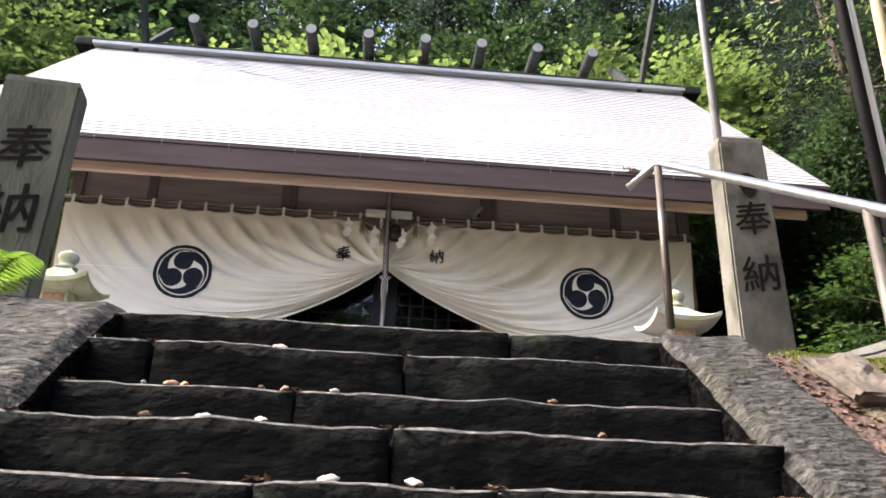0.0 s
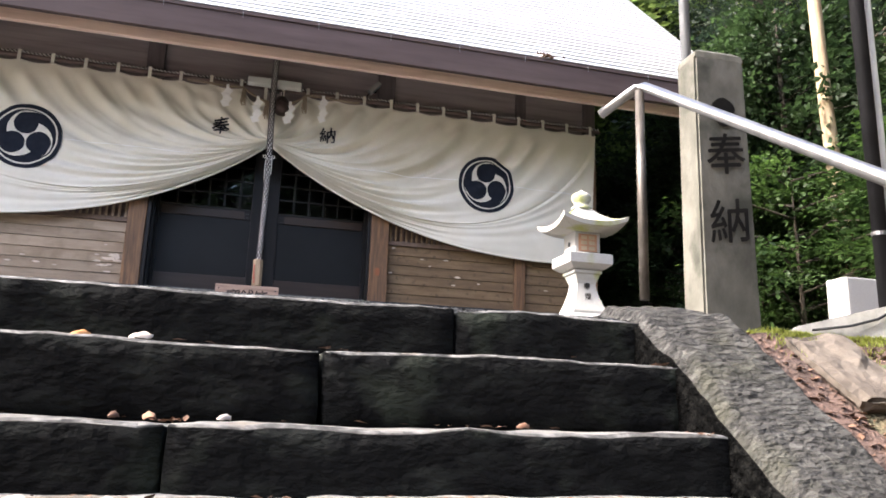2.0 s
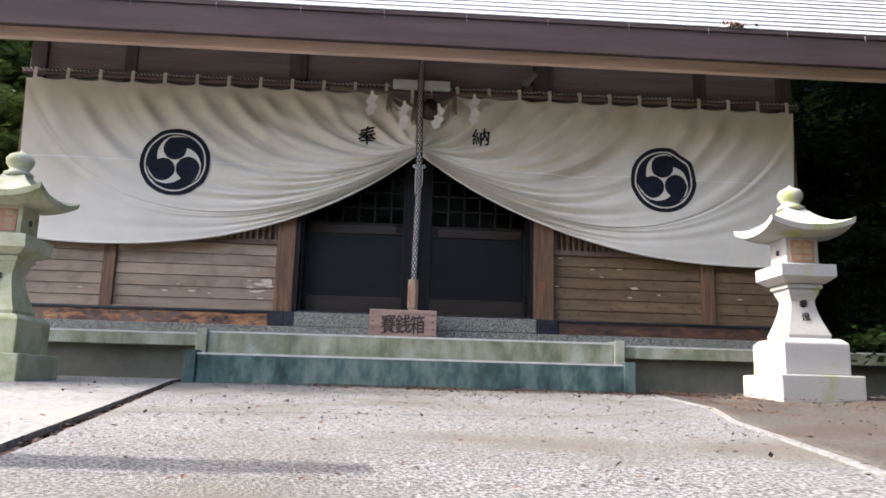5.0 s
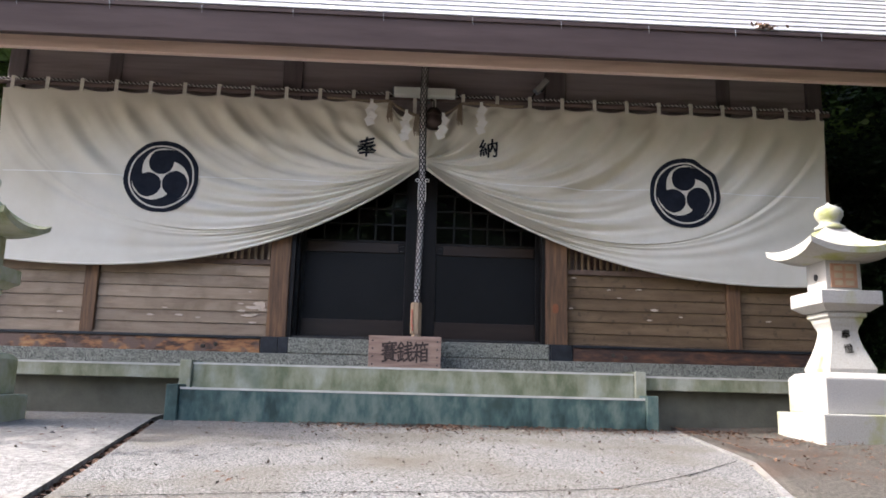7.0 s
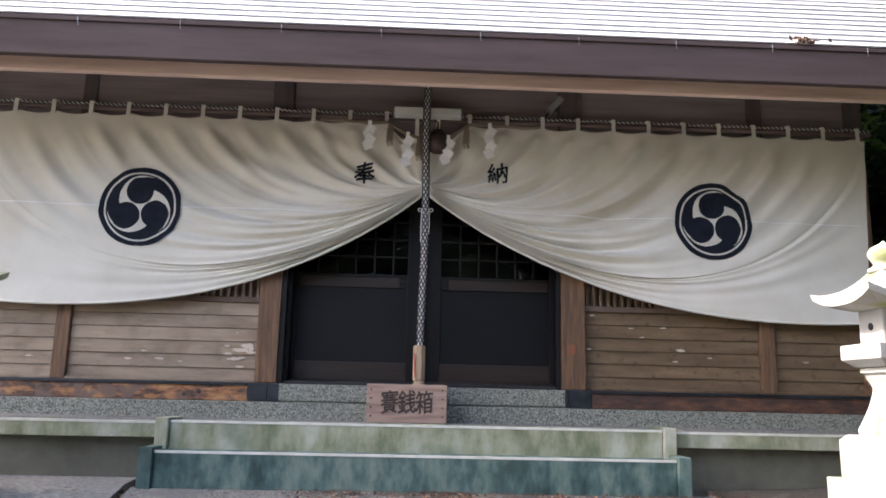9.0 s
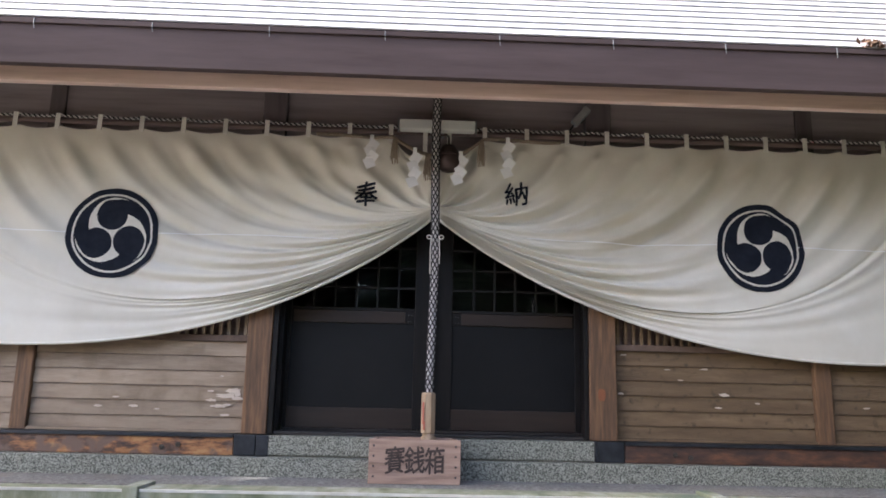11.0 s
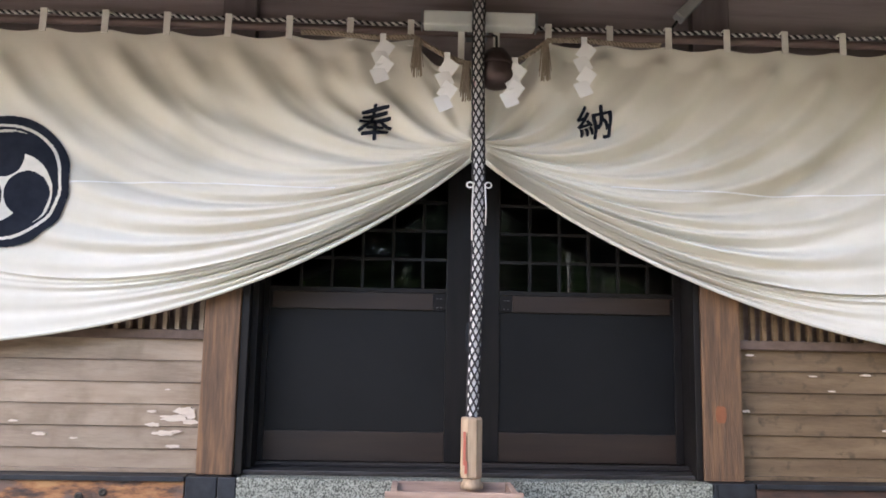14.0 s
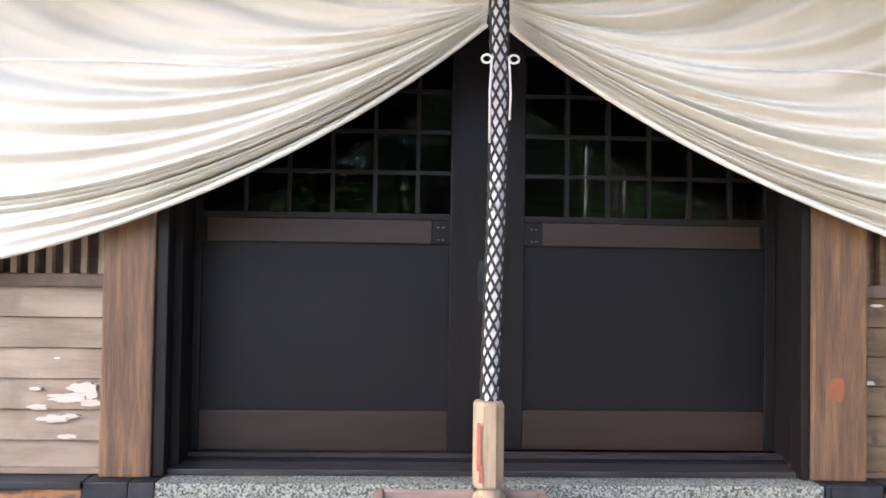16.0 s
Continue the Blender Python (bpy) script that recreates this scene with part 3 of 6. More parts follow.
def earth_bed():
    """Uneven trodden earth from the paving's edge to the bank."""
    bm, rows, ny, nx = bmesh.new(), [], 90, 60
    for j in range(ny + 1):
        y = 2.95 + 5.33 * j / ny
        edge = 1.09 + (y - 2.9) * 0.212 if y < 5.1 else 1.556 + (y - 5.1) * 0.32 if y < 6.1 else 1.876 + (y - 6.1) * 0.128
        row = []
        for i in range(nx + 1):
            u = i / nx
            x = edge + (6.2 - edge) * u
            z = landing_z(x, y) + 0.002 + 0.03 * smooth(0, 0.3, u) * smooth(6.0, 7.2, y) + smooth(0.02, 0.2, u) * (0.02 * noise.noise(Vector((x * 1.6, y * 1.6, 2))) + 0.006 * noise.noise(Vector((x * 9, y * 9, 2))))
            row.append(bm.verts.new((x, y, z)))
        rows.append(row)
    for a, b in zip(rows, rows[1:]):
        for i in range(nx):
            bm.faces.new([a[i], a[i + 1], b[i + 1], b[i]])
    r = bmesh.ops.extrude_face_region(bm, geom=bm.faces[:])
    bmesh.ops.translate(bm, verts=[v for v in r["geom"] if isinstance(v, bmesh.types.BMVert)], vec=(0, 0, -0.12))
    return tagged(part("earth", bm, M_EARTH, None, smooth=True), "trodden grey-brown earth beside the paving", "ground", kind="structure")


earth_bed()

# ---- platform in front of the hall ----
platform = thing("hall_platform", (0, 0, 0), "low mossy concrete platform with a green-stained step", "platform", kind="structure")
part("lower_step", box(-1.83, 1.83, 7.93, 8.2, 2.5, 2.80, 0.008), M_TEAL, platform, "teal-stained concrete step")
for x in (-1.88, 1.88):
    part("step_end", box(x - 0.048, x + 0.048, 7.90, 8.2, 2.5, 2.825, 0.01), M_TEAL, platform)
part("upper_step", box(-1.80, 1.80, 8.13, 8.45, 2.5, 2.998, 0.008), M_MOSS_CONCRETE, platform)
for x in (-1.85, 1.85):
    part("step_end", box(x - 0.047, x + 0.047, 8.10, 8.45, 2.5, 3.02, 0.01), M_MOSS_CONCRETE, platform)
for s in (-1, 1):
    a, b = sorted((s * 1.90, s * 5.2))
    part("edge_beam", box(a, b, 8.22, 8.45, 2.87, 2.985, 0.006), M_MOSS_CONCRETE, platform)
    # set back and dark, for the shaded void under the edge beam
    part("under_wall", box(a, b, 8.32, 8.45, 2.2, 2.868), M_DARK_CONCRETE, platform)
part("floor_slab", box(-5.2, 5.2, 8.452, 9.6, 2.6, 2.992), M_PALE_CONCRETE, platform)

# ---- hall: base, posts and walls ----
base = thing("foundation", (0, 0, 0), "speckled grey granite foundation under the hall", "foundation", kind="structure")
part("lower_course", box(-4.25, 4.25, 9.0047, 9.5, 2.9, 3.13, 0.008), M_GRANITE, base)
part("threshold", box(-1.205, 1.275, 9.10, 9.48, 3.142, 3.285, 0.006), M_GRANITE, base)
# recessed dark strip put in as the shadow gap between the courses
part("mortar_joint", box(-1.2, 1.27, 9.109, 9.4, 3.131, 3.1415), M_DARK_CONCRETE, base, "dark strip for the shadow line between the granite courses")

wall = thing("wall_front", (0, 0, 0), "weathered brown timber front wall of the shrine hall", "wall", kind="structure")
POSTS = [(-4.17, -4.01, 9.17), (-3.19, -3.065, 9.19), (-1.43, -1.24, 9.15), (1.255, 1.47, 9.15), (3.075, 3.215, 9.19), (4.03, 4.19, 9.17)]
for k, (a, b, y) in enumerate(POSTS):
    part("post", box(a, b, y, y + 0.2, 3.29, 5.4, 0.008), M_POST, wall)
    part("upper_post", box(a, b, y + 0.01, y + 0.2, 5.402, 7.3, 0.008), M_UPPERPOST, wall, "dark upper post")
for a, b in ((-4.2, -1.47), (1.51, 4.2)):
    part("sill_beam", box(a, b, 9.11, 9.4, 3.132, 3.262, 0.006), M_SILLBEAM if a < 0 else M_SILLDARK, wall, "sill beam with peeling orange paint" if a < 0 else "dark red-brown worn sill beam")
    part("sill_flashing", box(a, b, 9.095, 9.4, 3.263, 3.288, 0.003), M_CAPMETAL, wall)
for a, b in ((-1.43, -1.24), (1.255, 1.47)):
    s = -1 if a < 0 else 1
    c0, c1 = sorted((s * 1.205 if s < 0 else 1.279, s * 1.30))
    part("post_cap", box(c0, c1, 9.098, 9.4, 3.133, 3.287, 0.006), M_CAPMETAL, wall)
    c0, c1 = sorted((s * 1.304, s * 1.466 if s < 0 else 1.506))
    part("post_cap", box(c0, c1, 9.104, 9.4, 3.133, 3.287, 0.006), M_CAPMETAL, wall)
BAYS = [(-4.01, -3.19), (-3.065, -1.43), (1.47, 3.075), (3.215, 4.03)]
for a, b in BAYS:
    # west bays are pale tan, east bays darker brown
    m_bay = M_SIDING_PALE if a < 0 else M_SIDING_BROWN
    part("bottom_trim", box(a + 0.002, b - 0.002, 9.195, 9.221, 3.29, 3.312, 0.004), m_bay, wall)
    for k in range(6):
        z = 3.2905 + 0.1163 * k
        bm = box(a + 0.002, b - 0.002, 9.222, 9.262, z + 0.004, z + 0.1163)
        for v in bm.verts:
            if v.co.y < 9.23 and v.co.z > z + 0.05:
                v.co.y += 0.012
        part("siding_board", bm, m_bay, wall)
    part("lattice_sill", box(a + 0.002, b - 0.002, 9.205, 9.28, 3.991, 4.04, 0.004), M_SILLSTRIP, wall)
    part("backing", box(a, b, 9.285, 9.33, 3.29, 7.3), M_DARKWOOD, wall)
    n = round((b - a) / 0.0655)
    for k in range(n):
        x = a + (k + 0.35) * (b - a) / n
        part("lattice_bar", box(x, x + 0.023, 9.212, 9.242, 4.041, 4.75), m_bay, wall)
for a, b in [(-4.01, -3.19), (-3.065, -1.43), (-1.24, 1.255), (1.47, 3.075), (3.215, 4.03)]:
    part("frieze_board", box(a + 0.002, b - 0.002, 9.226, 9.282, 5.357, 7.2), M_FRIEZE, wall)
    part("lintel", box(a + 0.001, b - 0.001, 9.18, 9.284, 5.16, 5.355), M_FRIEZE, wall)
part("backing", box(-1.24, 1.255, 9.285, 9.33, 5.1, 7.3), M_FRIEZE, wall)
# closed sides, back and ceiling of the hall
for name, args in (("wall_west", (-4.17, -4.03, 9.42, 14.7, 2.9, 7.3)), ("wall_east", (4.05, 4.19, 9.42, 14.7, 2.9, 7.3)), ("wall_back", (-4.17, 4.19, 14.7, 14.85, 2.9, 7.3))):
    tagged(part(name, box(*args), M_DARKWOOD), "plain dark timber hall wall", "wall", kind="structure")
tagged(part("floor", box(-4.03, 4.05, 9.6, 14.7, 3.0, 3.25), M_DARKWOOD), "dark timber hall floor", "floor", kind="structure")
tagged(part("ceiling", box(-4.2, 4.2, 9.34, 14.85, 7.302, 7.4), M_DARKWOOD), "dark board ceiling of the hall", "ceiling", kind="structure")

# ---- sliding doors ----
sill = thing("door_track", (0, 0, 0), "black grooved timber door track and jambs", "door frame", kind="structure")
part("track", box(-1.20, 1.25, 9.33, 9.56, 3.286, 3.315), M_DOOR, sill)
part("track_rib", box(-1.20, 1.25, 9.36, 9.378, 3.316, 3.333), M_TRACK, sill)
part("track_rib", box(-1.20, 1.25, 9.40, 9.408, 3.316, 3.333), M_TRACK, sill)
part("threshold_board", box(-1.20, 1.25, 9.20, 9.328, 3.287, 3.31, 0.004), M_TRACK, sill)
for a, b in ((-1.238, -1.195), (1.218, 1.253)):
    part("jamb_strip", box(a, b, 9.165, 9.24, 3.29, 5.16, 0.004), M_DOOR, sill)
for a, b in ((-1.238, -1.165), (1.2465, 1.2545)):
    part("jamb", box(a, b, 9.242, 9.56, 3.316, 5.16), M_DOOR, sill)
part("head", box(-1.2, 1.25, 9.30, 9.56, 5.08, 5.158), M_DOOR, sill)


def sliding_door(name, x0, x1, y, meeting, glass_x0, glass_x1):
    door = tagged(new(name), "black timber sliding door with small glass panes above a dark panel", "door", "shrine doors", "structure")
    door.location = (0, y, 0)
    s0, s1 = (0.03, 0.165) if meeting > 0 else (0.15, 0.045)
    part("stile", box(x0, x0 + s0, 0, 0.04, 3.335, 5.07, 0.003), M_DOOR, door)
    part("stile", box(x1 - s1, x1, 0, 0.04, 3.335, 5.07, 0.003), M_DOOR, door)
    a, b = x0 + s0 + 0.001, x1 - s1 - 0.001
    part("bottom_rail", box(a, b, 0.004, 0.036, 3.335, 3.497, 0.003), M_DOORRAIL, door, "brown bottom rail")
    ra, rb = (a + 0.02, b - 0.075) if meeting > 0 else (a + 0.075, b - 0.02)
    part("middle_rail", box(ra, rb, 0.0, 0.036, 4.180, 4.275, 0.003), M_DOORRAIL, door, "brown middle rail")
    for ea, eb in ((a, ra - 0.001), (rb + 0.001, b)):
        part("rail_end", box(ea, eb, 0.006, 0.036, 4.180, 4.275), M_DOOR, door)
    part("top_rail", box(a, b, 0.002, 0.038, 4.98, 5.07, 0.003), M_DOOR, door)
    part("lower_panel", box(a, b, 0.016, 0.03, 3.498, 4.179), M_DOORPANEL, door, "flat black lower panel")
    part("pane_rail", box(a, b, 0.0, 0.04, 4.277, 4.302, 0.003), M_MUNTIN, door)
    rises = [4.302 + 0.168 * k for k in range(4)] + [4.979]
    for z in rises[1:-1]:
        part("muntin", box(a, b, 0.006, 0.03, z - 0.008, z + 0.008), M_MUNTIN, door)
    edges = [glass_x0 + 0.1735 * k for k in range(6)] + [glass_x1]
    for x in edges[1:-1]:
        part("muntin", box(x - 0.008, x + 0.008, 0.004, 0.032, 4.303, 4.979), M_MUNTIN, door)
    for xa, xb in zip(edges, edges[1:]):
        for za, zb in zip(rises, rises[1:]):
            pane = part("pane", box(xa + 0.003, xb - 0.003, 0.018, 0.022, za + 0.003, zb - 0.003), M_GLASS, door)
    for dx in (0.03, 0.05):
        for z in (4.195, 4.245):
            x = x1 - s1 - dx if meeting > 0 else x0 + s0 + dx
            part("nail_head", shift(lathe([(0.005, 0), (0.004, 0.003)], 8), (x, 0.0, z)), M_GREYMETAL, door)
    return door


door = sliding_door("door_1", -1.165, 0.035, 9.385, 1, -1.134, -0.131)
part("finger_pull", prism([(0.0 + 0.016 * math.cos(a), 4.03 + 0.085 * max(-1, min(1, 1.25 * math.sin(a)))) for a in [2 * math.pi * k / 24 for k in range(24)]], -0.003, 0.002), M_CAPMETAL, door, "oval black finger pull")
sliding_door("door_2", 0.03, 1.245, 9.43, -1, 0.184, 1.2)

# ---- roof ----
EAVE_Y, EAVE_Z, RIDGE_Y, RIDGE_Z, ROOF_X = 7.90, 6.03, 12.0, 10.25, 5.5
roof = thing("hall_roof", (0, 0, 0), "steep gabled roof of pale sheet-metal courses with a dark ridge", "roof", kind="structure")
slope = Vector((0, RIDGE_Y - EAVE_Y, RIDGE_Z - EAVE_Z))
length = slope.length
along, out = slope.normalized(), Vector((0, -slope.z, slope.y)).normalized()
def roof_profile(sign, lift, thick, x0, x1):
    """A slope's plate: from eave to ridge, front (sign 1) or back (-1)."""
    bm = bmesh.new()
    pts = []
    for d in (0, length):
        for h in (lift, lift - thick):
            p = Vector((0, EAVE_Y, EAVE_Z)) + along * d + out * h
            pts.append((p.y if sign > 0 else 2 * RIDGE_Y - p.y, p.z))
    rows = [[bm.verts.new((x, y, z)) for y, z in pts] for x in (x0, x1)]
    for f in ((0, 1, 3, 2),):
        bm.faces.new([rows[0][i] for i in f])
        bm.faces.new([rows[1][i] for i in f[::-1]])
    for a, b in ((0, 1), (1, 3), (3, 2), (2, 0)):
        bm.faces.new([rows[0][a], rows[0][b], rows[1][b], rows[1][a]])
    return bm


for sign in (1, -1):
    part("roof_deck", roof_profile(sign, -0.03, 0.10, -ROOF_X + 0.03, ROOF_X - 0.03), M_FASCIA, roof, "dark boarded roof deck")
N_COURSES = 44
for sign in (1, -1):
    for k in range(N_COURSES):
        pitch = length / N_COURSES
        bm = bmesh.new()
        # each course laps over the one below, its lower edge proud
        d0, d1 = k * pitch - 0.012, (k + 1) * pitch + 0.012
        prof = []
        for d, h in ((d0, 0.003), (d0, 0.014), (d1, 0.0), (d1, -0.010)):
            p = Vector((0, EAVE_Y, EAVE_Z)) + along * d + out * (h - 0.018)
            prof.append((p.y if sign > 0 else 2 * RIDGE_Y - p.y, p.z))
        rows = [[bm.verts.new((x, y, z)) for y, z in prof] for x in (-ROOF_X, ROOF_X)]
        bm.faces.new(rows[0])
        bm.faces.new(rows[1][::-1])
        for a in range(4):
            b = (a + 1) % 4
            bm.faces.new([rows[0][a], rows[0][b], rows[1][b], rows[1][a]])
        part("roof_course", bm, M_ROOF, roof)
part("fascia", box(-ROOF_X + 0.05, ROOF_X - 0.05, 7.91, 7.97, 5.69, 5.965, 0.004), M_FASCIA, roof, "wide dark brown fascia board")
part("eave_lip", box(-ROOF_X + 0.02, ROOF_X - 0.02, 7.895, 7.95, 5.967, 6.002, 0.004), M_FASCIA, roof)
part("eave_beam", box(-5.25, 5.25, 8.09, 8.15, 5.64, 5.84, 0.006), M_BEAM, roof, "pale orange-brown timber eave beam")
part("ridge_box", box(-5.95, 5.95, 11.84, 12.16, 10.13, 10.30, 0.03), M_RIDGE, roof, "dark ridge capping")
part("ridge_flashing", box(-5.55, 5.55, 11.68, 12.32, 10.06, 10.125, 0.008), M_ROOF, roof, "pale ridge flashing strip")
for k in range(8):
    x = -3.72 + 7.36 * k / 7
    log = part("ridge_log", tube([(x, 11.3, 10.47), (x, 12.7, 10.47)], 0.105, 16), M_RIDGE, roof, "dark round ridge log")
    part("log_end", tube([(x, 11.285, 10.47), (x, 11.299, 10.47)], 0.095, 16), M_LOGEND, log, "pale log end cap")
for x in (-4.75, 4.72):
    for s in (-1, 1):
        bm = box(x - 0.045 + 0.05 * s, x + 0.045 + 0.05 * s, -0.09, 0.09, -0.3, 2.1, 0.01)
        bmesh.ops.rotate(bm, verts=bm.verts, cent=(0, 0, 0), matrix=Matrix.Rotation(radians(42 * s), 3, "X"))
        part("forked_finial", shift(bm, (0, 12.0, 10.2)), M_RIDGE, roof, "crossed timber finial plank")
# gable ends
for s in (-1, 1):
    bm = prism([(EAVE_Y + 1.6, 7.3), (2 * RIDGE_Y - EAVE_Y - 1.6, 7.3), (RIDGE_Y, 9.95)], 0, 0.1)
    for v in bm.verts:
        v.co = Vector((s * 4.1 + v.co.y, v.co.x, v.co.z))
    part("gable_wall", bm, M_DARKWOOD, roof)

# ---- curtain ----
KNOT = Vector((0.012, 0, 5.03))


def curtain_mesh():
    """Cloth hung along the top and gathered up at the middle: folds sweep from the top and sides to the knot."""
    bm = bmesh.new()
    NP, NT = 220, 90
    for s in (-1, 1):
        rows = []
        for i in range(NP + 1):
            p = i / NP
            if p < 0.68:
                q = p / 0.68
                start = Vector((s * 4.16 * q, 0, 5.69 - 0.13 * (1 - smooth(0.2, 0.4, 4.16 * q))))
                bend = Vector((0.86 * start.x, 0, 5.45 - 0.75 * q - 0.50 * q * q))
                swing = Vector((0.43 * start.x, 0, 5.20 - 0.55 * q - 0.85 * q * q))
            else:
                q = (p - 0.68) / 0.32
                start = Vector((s * (4.16 - 0.09 * q), 0, 5.69 - (1.75 if s > 0 else 1.72) * q))
                bend = Vector((s * 3.58, 0, 4.20)).lerp(Vector((s * (2.49 if s > 0 else 2.39), 0, 3.833 if s > 0 else 3.797)), q)
                swing = Vector((s * 1.79, 0, 3.80)).lerp(Vector((s * (1.149 if s > 0 else 1.049), 0, 4.18 if s > 0 else 4.133)), q)
            end = KNOT + Vector((s * (0.025 + 0.01 * p), 0, 0.07 - 0.12 * p))
            row = []
            for j in range(NT + 1):
                t = j / NT
                c = start * (1 - t) ** 3 + bend * (3 * t * (1 - t) ** 2) + swing * (3 * t * t * (1 - t)) + end * t ** 3
                room = (1 - t) ** 0.8
                k = p * 1.0 + 0.02 * math.sin(5 * t + s)
                a = 0.55 * math.sin(2 * math.pi * k * 10.5 + s) + 0.35 * math.sin(2 * math.pi * k * 17 + 2 * s + 1.3 * math.sin(3 * t)) + 0.8 * noise.noise(Vector((p * 13, t * 1.6, s * 4.0)))
                tight = (0.7 * math.sin(2 * math.pi * p * 19 + s + 1.5 * math.sin(4 * t + s)) + 0.7 * noise.noise(Vector((p * 26, t * 2.2, s * 7.0)))) * smooth(0.25, 0.75, t) * smooth(0.2, 0.7, p)
                grow = smooth(0.0, 0.35, t) if p < 0.68 else 0.35 + 0.65 * smooth(0, 0.3, t)
                flat = 1 - 0.55 * smooth(0.5, 0.9, p) * (1 - t)
                # one soft ridge falls from each tab and sweeps round towards the knot
                turn = (abs(start.x) - (0.70 if s < 0 else 0.745)) / (0.334 if s < 0 else 0.331) if p < 0.68 else (abs(start.x) + 0.9 * (5.69 - start.z) - 0.70) / 0.334
                turn += 0.10 * noise.noise(Vector((p * 9, t * 2.5, s * 3.0)))
                size = 0.75 + 0.7 * noise.noise(Vector((round(turn) * 1.7, s * 5.0, t * 0.8)))
                ridge = 2.0 * (0.5 + 0.5 * math.cos(2 * math.pi * turn)) ** 1.7 - 0.75
                fall = smooth(0, 0.05, t) * (1 - 0.5 * smooth(0.35, 0.9, t)) * (1 - 0.75 * smooth(0.66, 0.9, p))
                calm = 1 - 0.86 * math.exp(-((((abs(c.x) - 2.6) / 0.5) ** 2 + ((c.z - 4.83) / 0.5) ** 2) ** 2))
                a = 0.62 * a + 0.40 * size * ridge * fall / max(0.15, grow)
                # the half that faces away from the light gets deeper creases to show shading
                deep = (1.45 if s > 0 else 1.0) * (1 - 0.75 * smooth(0.52, 0.72, p) * (1 - smooth(0.45, 0.8, t)))
                a, tight = a * calm * deep, tight * calm * deep
                y = 9.125 - 0.072 * a * grow * room ** 0.55 * flat - 0.044 * tight * room ** 0.35 - 0.05 * smooth(0.4, 1, t) - 0.015 * grow
                c.z += 0.012 * (abs(math.sin(math.pi * turn)) * -2.2) * (1 - t) ** 6 if p < 0.68 else 0
                row.append(bm.verts.new((c.x, y, c.z)))
            rows.append(row)
        for i in range(NP):
            for j in range(NT):
                bm.faces.new([rows[i][j], rows[i + 1][j], rows[i + 1][j + 1], rows[i][j + 1]])
        # rolled hem along the lower edge
        hem = [v.co + Vector((0, -0.004, 0.002)) for v in rows[NP]]
        tube(hem[::2], [0.011] * len(hem[::2]), 6, bm)
    bmesh.ops.remove_doubles(bm, verts=bm.verts, dist=0.0008)
    return bm


from mathutils.bvhtree import BVHTree

curtain = thing("shrine_curtain", (0, 0, 0), "cream cotton shrine curtain gathered up at the middle, with navy crests", "curtain")
cloth_bm = curtain_mesh()
cloth_tree = BVHTree.FromBMesh(cloth_bm)
part("cloth", cloth_bm, M_CLOTH, curtain, smooth=True)


def cloth_y(x, z, lift):
    hit = cloth_tree.ray_cast(Vector((x, 5, z)), Vector((0, 1, 0)))
    return (hit[0].y if hit[0] else 9.08) - lift


def crest_value(u, v):
    """True where the crest is white: a thin ring and three curved blades between round comma heads."""
    r = math.hypot(u, v)
    if 0.825 < r < 0.868:
        return True
    if r > 0.82:
        return False
    for k in range(3):
        a = k * 2 * math.pi / 3
        x, y = u * math.cos(a) + v * math.sin(a), -u * math.sin(a) + v * math.cos(a)
        if math.hypot(x + 0.03, y - 0.40) < 0.335 or math.hypot(x + 0.331, y + 0.226) < 0.335:
            continue
        rim = math.hypot(x - 0.04, y - 0.215)
        if rim < 0.568 and y > 0.02 and x < -0.03:
            return True
        if 0 <= x + 0.03 < 0.33 and y > 0.5 and 0.568 - 0.05 * (1 - (x + 0.03) / 0.33) < rim < 0.568:
            return True
    return r < 0.10 and all(math.hypot(u - 0.40 * math.cos(b), v - 0.40 * math.sin(b)) > 0.335 for b in (math.radians(94), math.radians(214), math.radians(334)))


def crest(cx, cz, radius):
    bm, n = bmesh.new(), 150
    grid = {}

    def vert(i, j):
        if (i, j) not in grid:
            x, z = cx + radius * 1.03 * (2 * i / n - 1), cz + radius * 1.03 * (2 * j / n - 1)
            grid[i, j] = bm.verts.new((x, cloth_y(x, z, 0.009), z))
        return grid[i, j]

    for i in range(n):
        for j in range(n):
            u, v = 1.03 * (2 * (i + 0.5) / n - 1), 1.03 * (2 * (j + 0.5) / n - 1)
            a = math.atan2(v, u)
            if math.hypot(u, v) < 0.99 + 0.006 * math.sin(3 * a + cx) + 0.004 * math.sin(5 * a):
                f = bm.faces.new([vert(i, j), vert(i + 1, j), vert(i + 1, j + 1), vert(i, j + 1)])
                f.material_index = 1 if crest_value(u, v) else 0
    return part("crest", bm, [M_NAVY, M_WHITEDYE], curtain, "navy round crest of three commas", smooth=True)


crest(-2.53, 4.81, 0.366)
crest(2.66, 4.84, 0.366)
for ch, x, z in (("奉", -0.55, 5.187), ("納", 0.666, 5.231)):
    bm = writing(ch, 0.198, 0.0032, 0.10, 1.1)
    bmesh.ops.triangulate(bm, faces=bm.faces)
    for k in range(2):
        bmesh.ops.subdivide_edges(bm, edges=[e for e in bm.edges if e.calc_length() > 0.018], cuts=1)
        bmesh.ops.triangulate(bm, faces=bm.faces)
    for v in bm.verts:
        v.co.x, v.co.z = v.co.x + x, v.co.z + z
        v.co.y += cloth_y(v.co.x, v.co.z, 0.009)
    part("character", bm, M_NAVY, curtain, "brushed navy character")
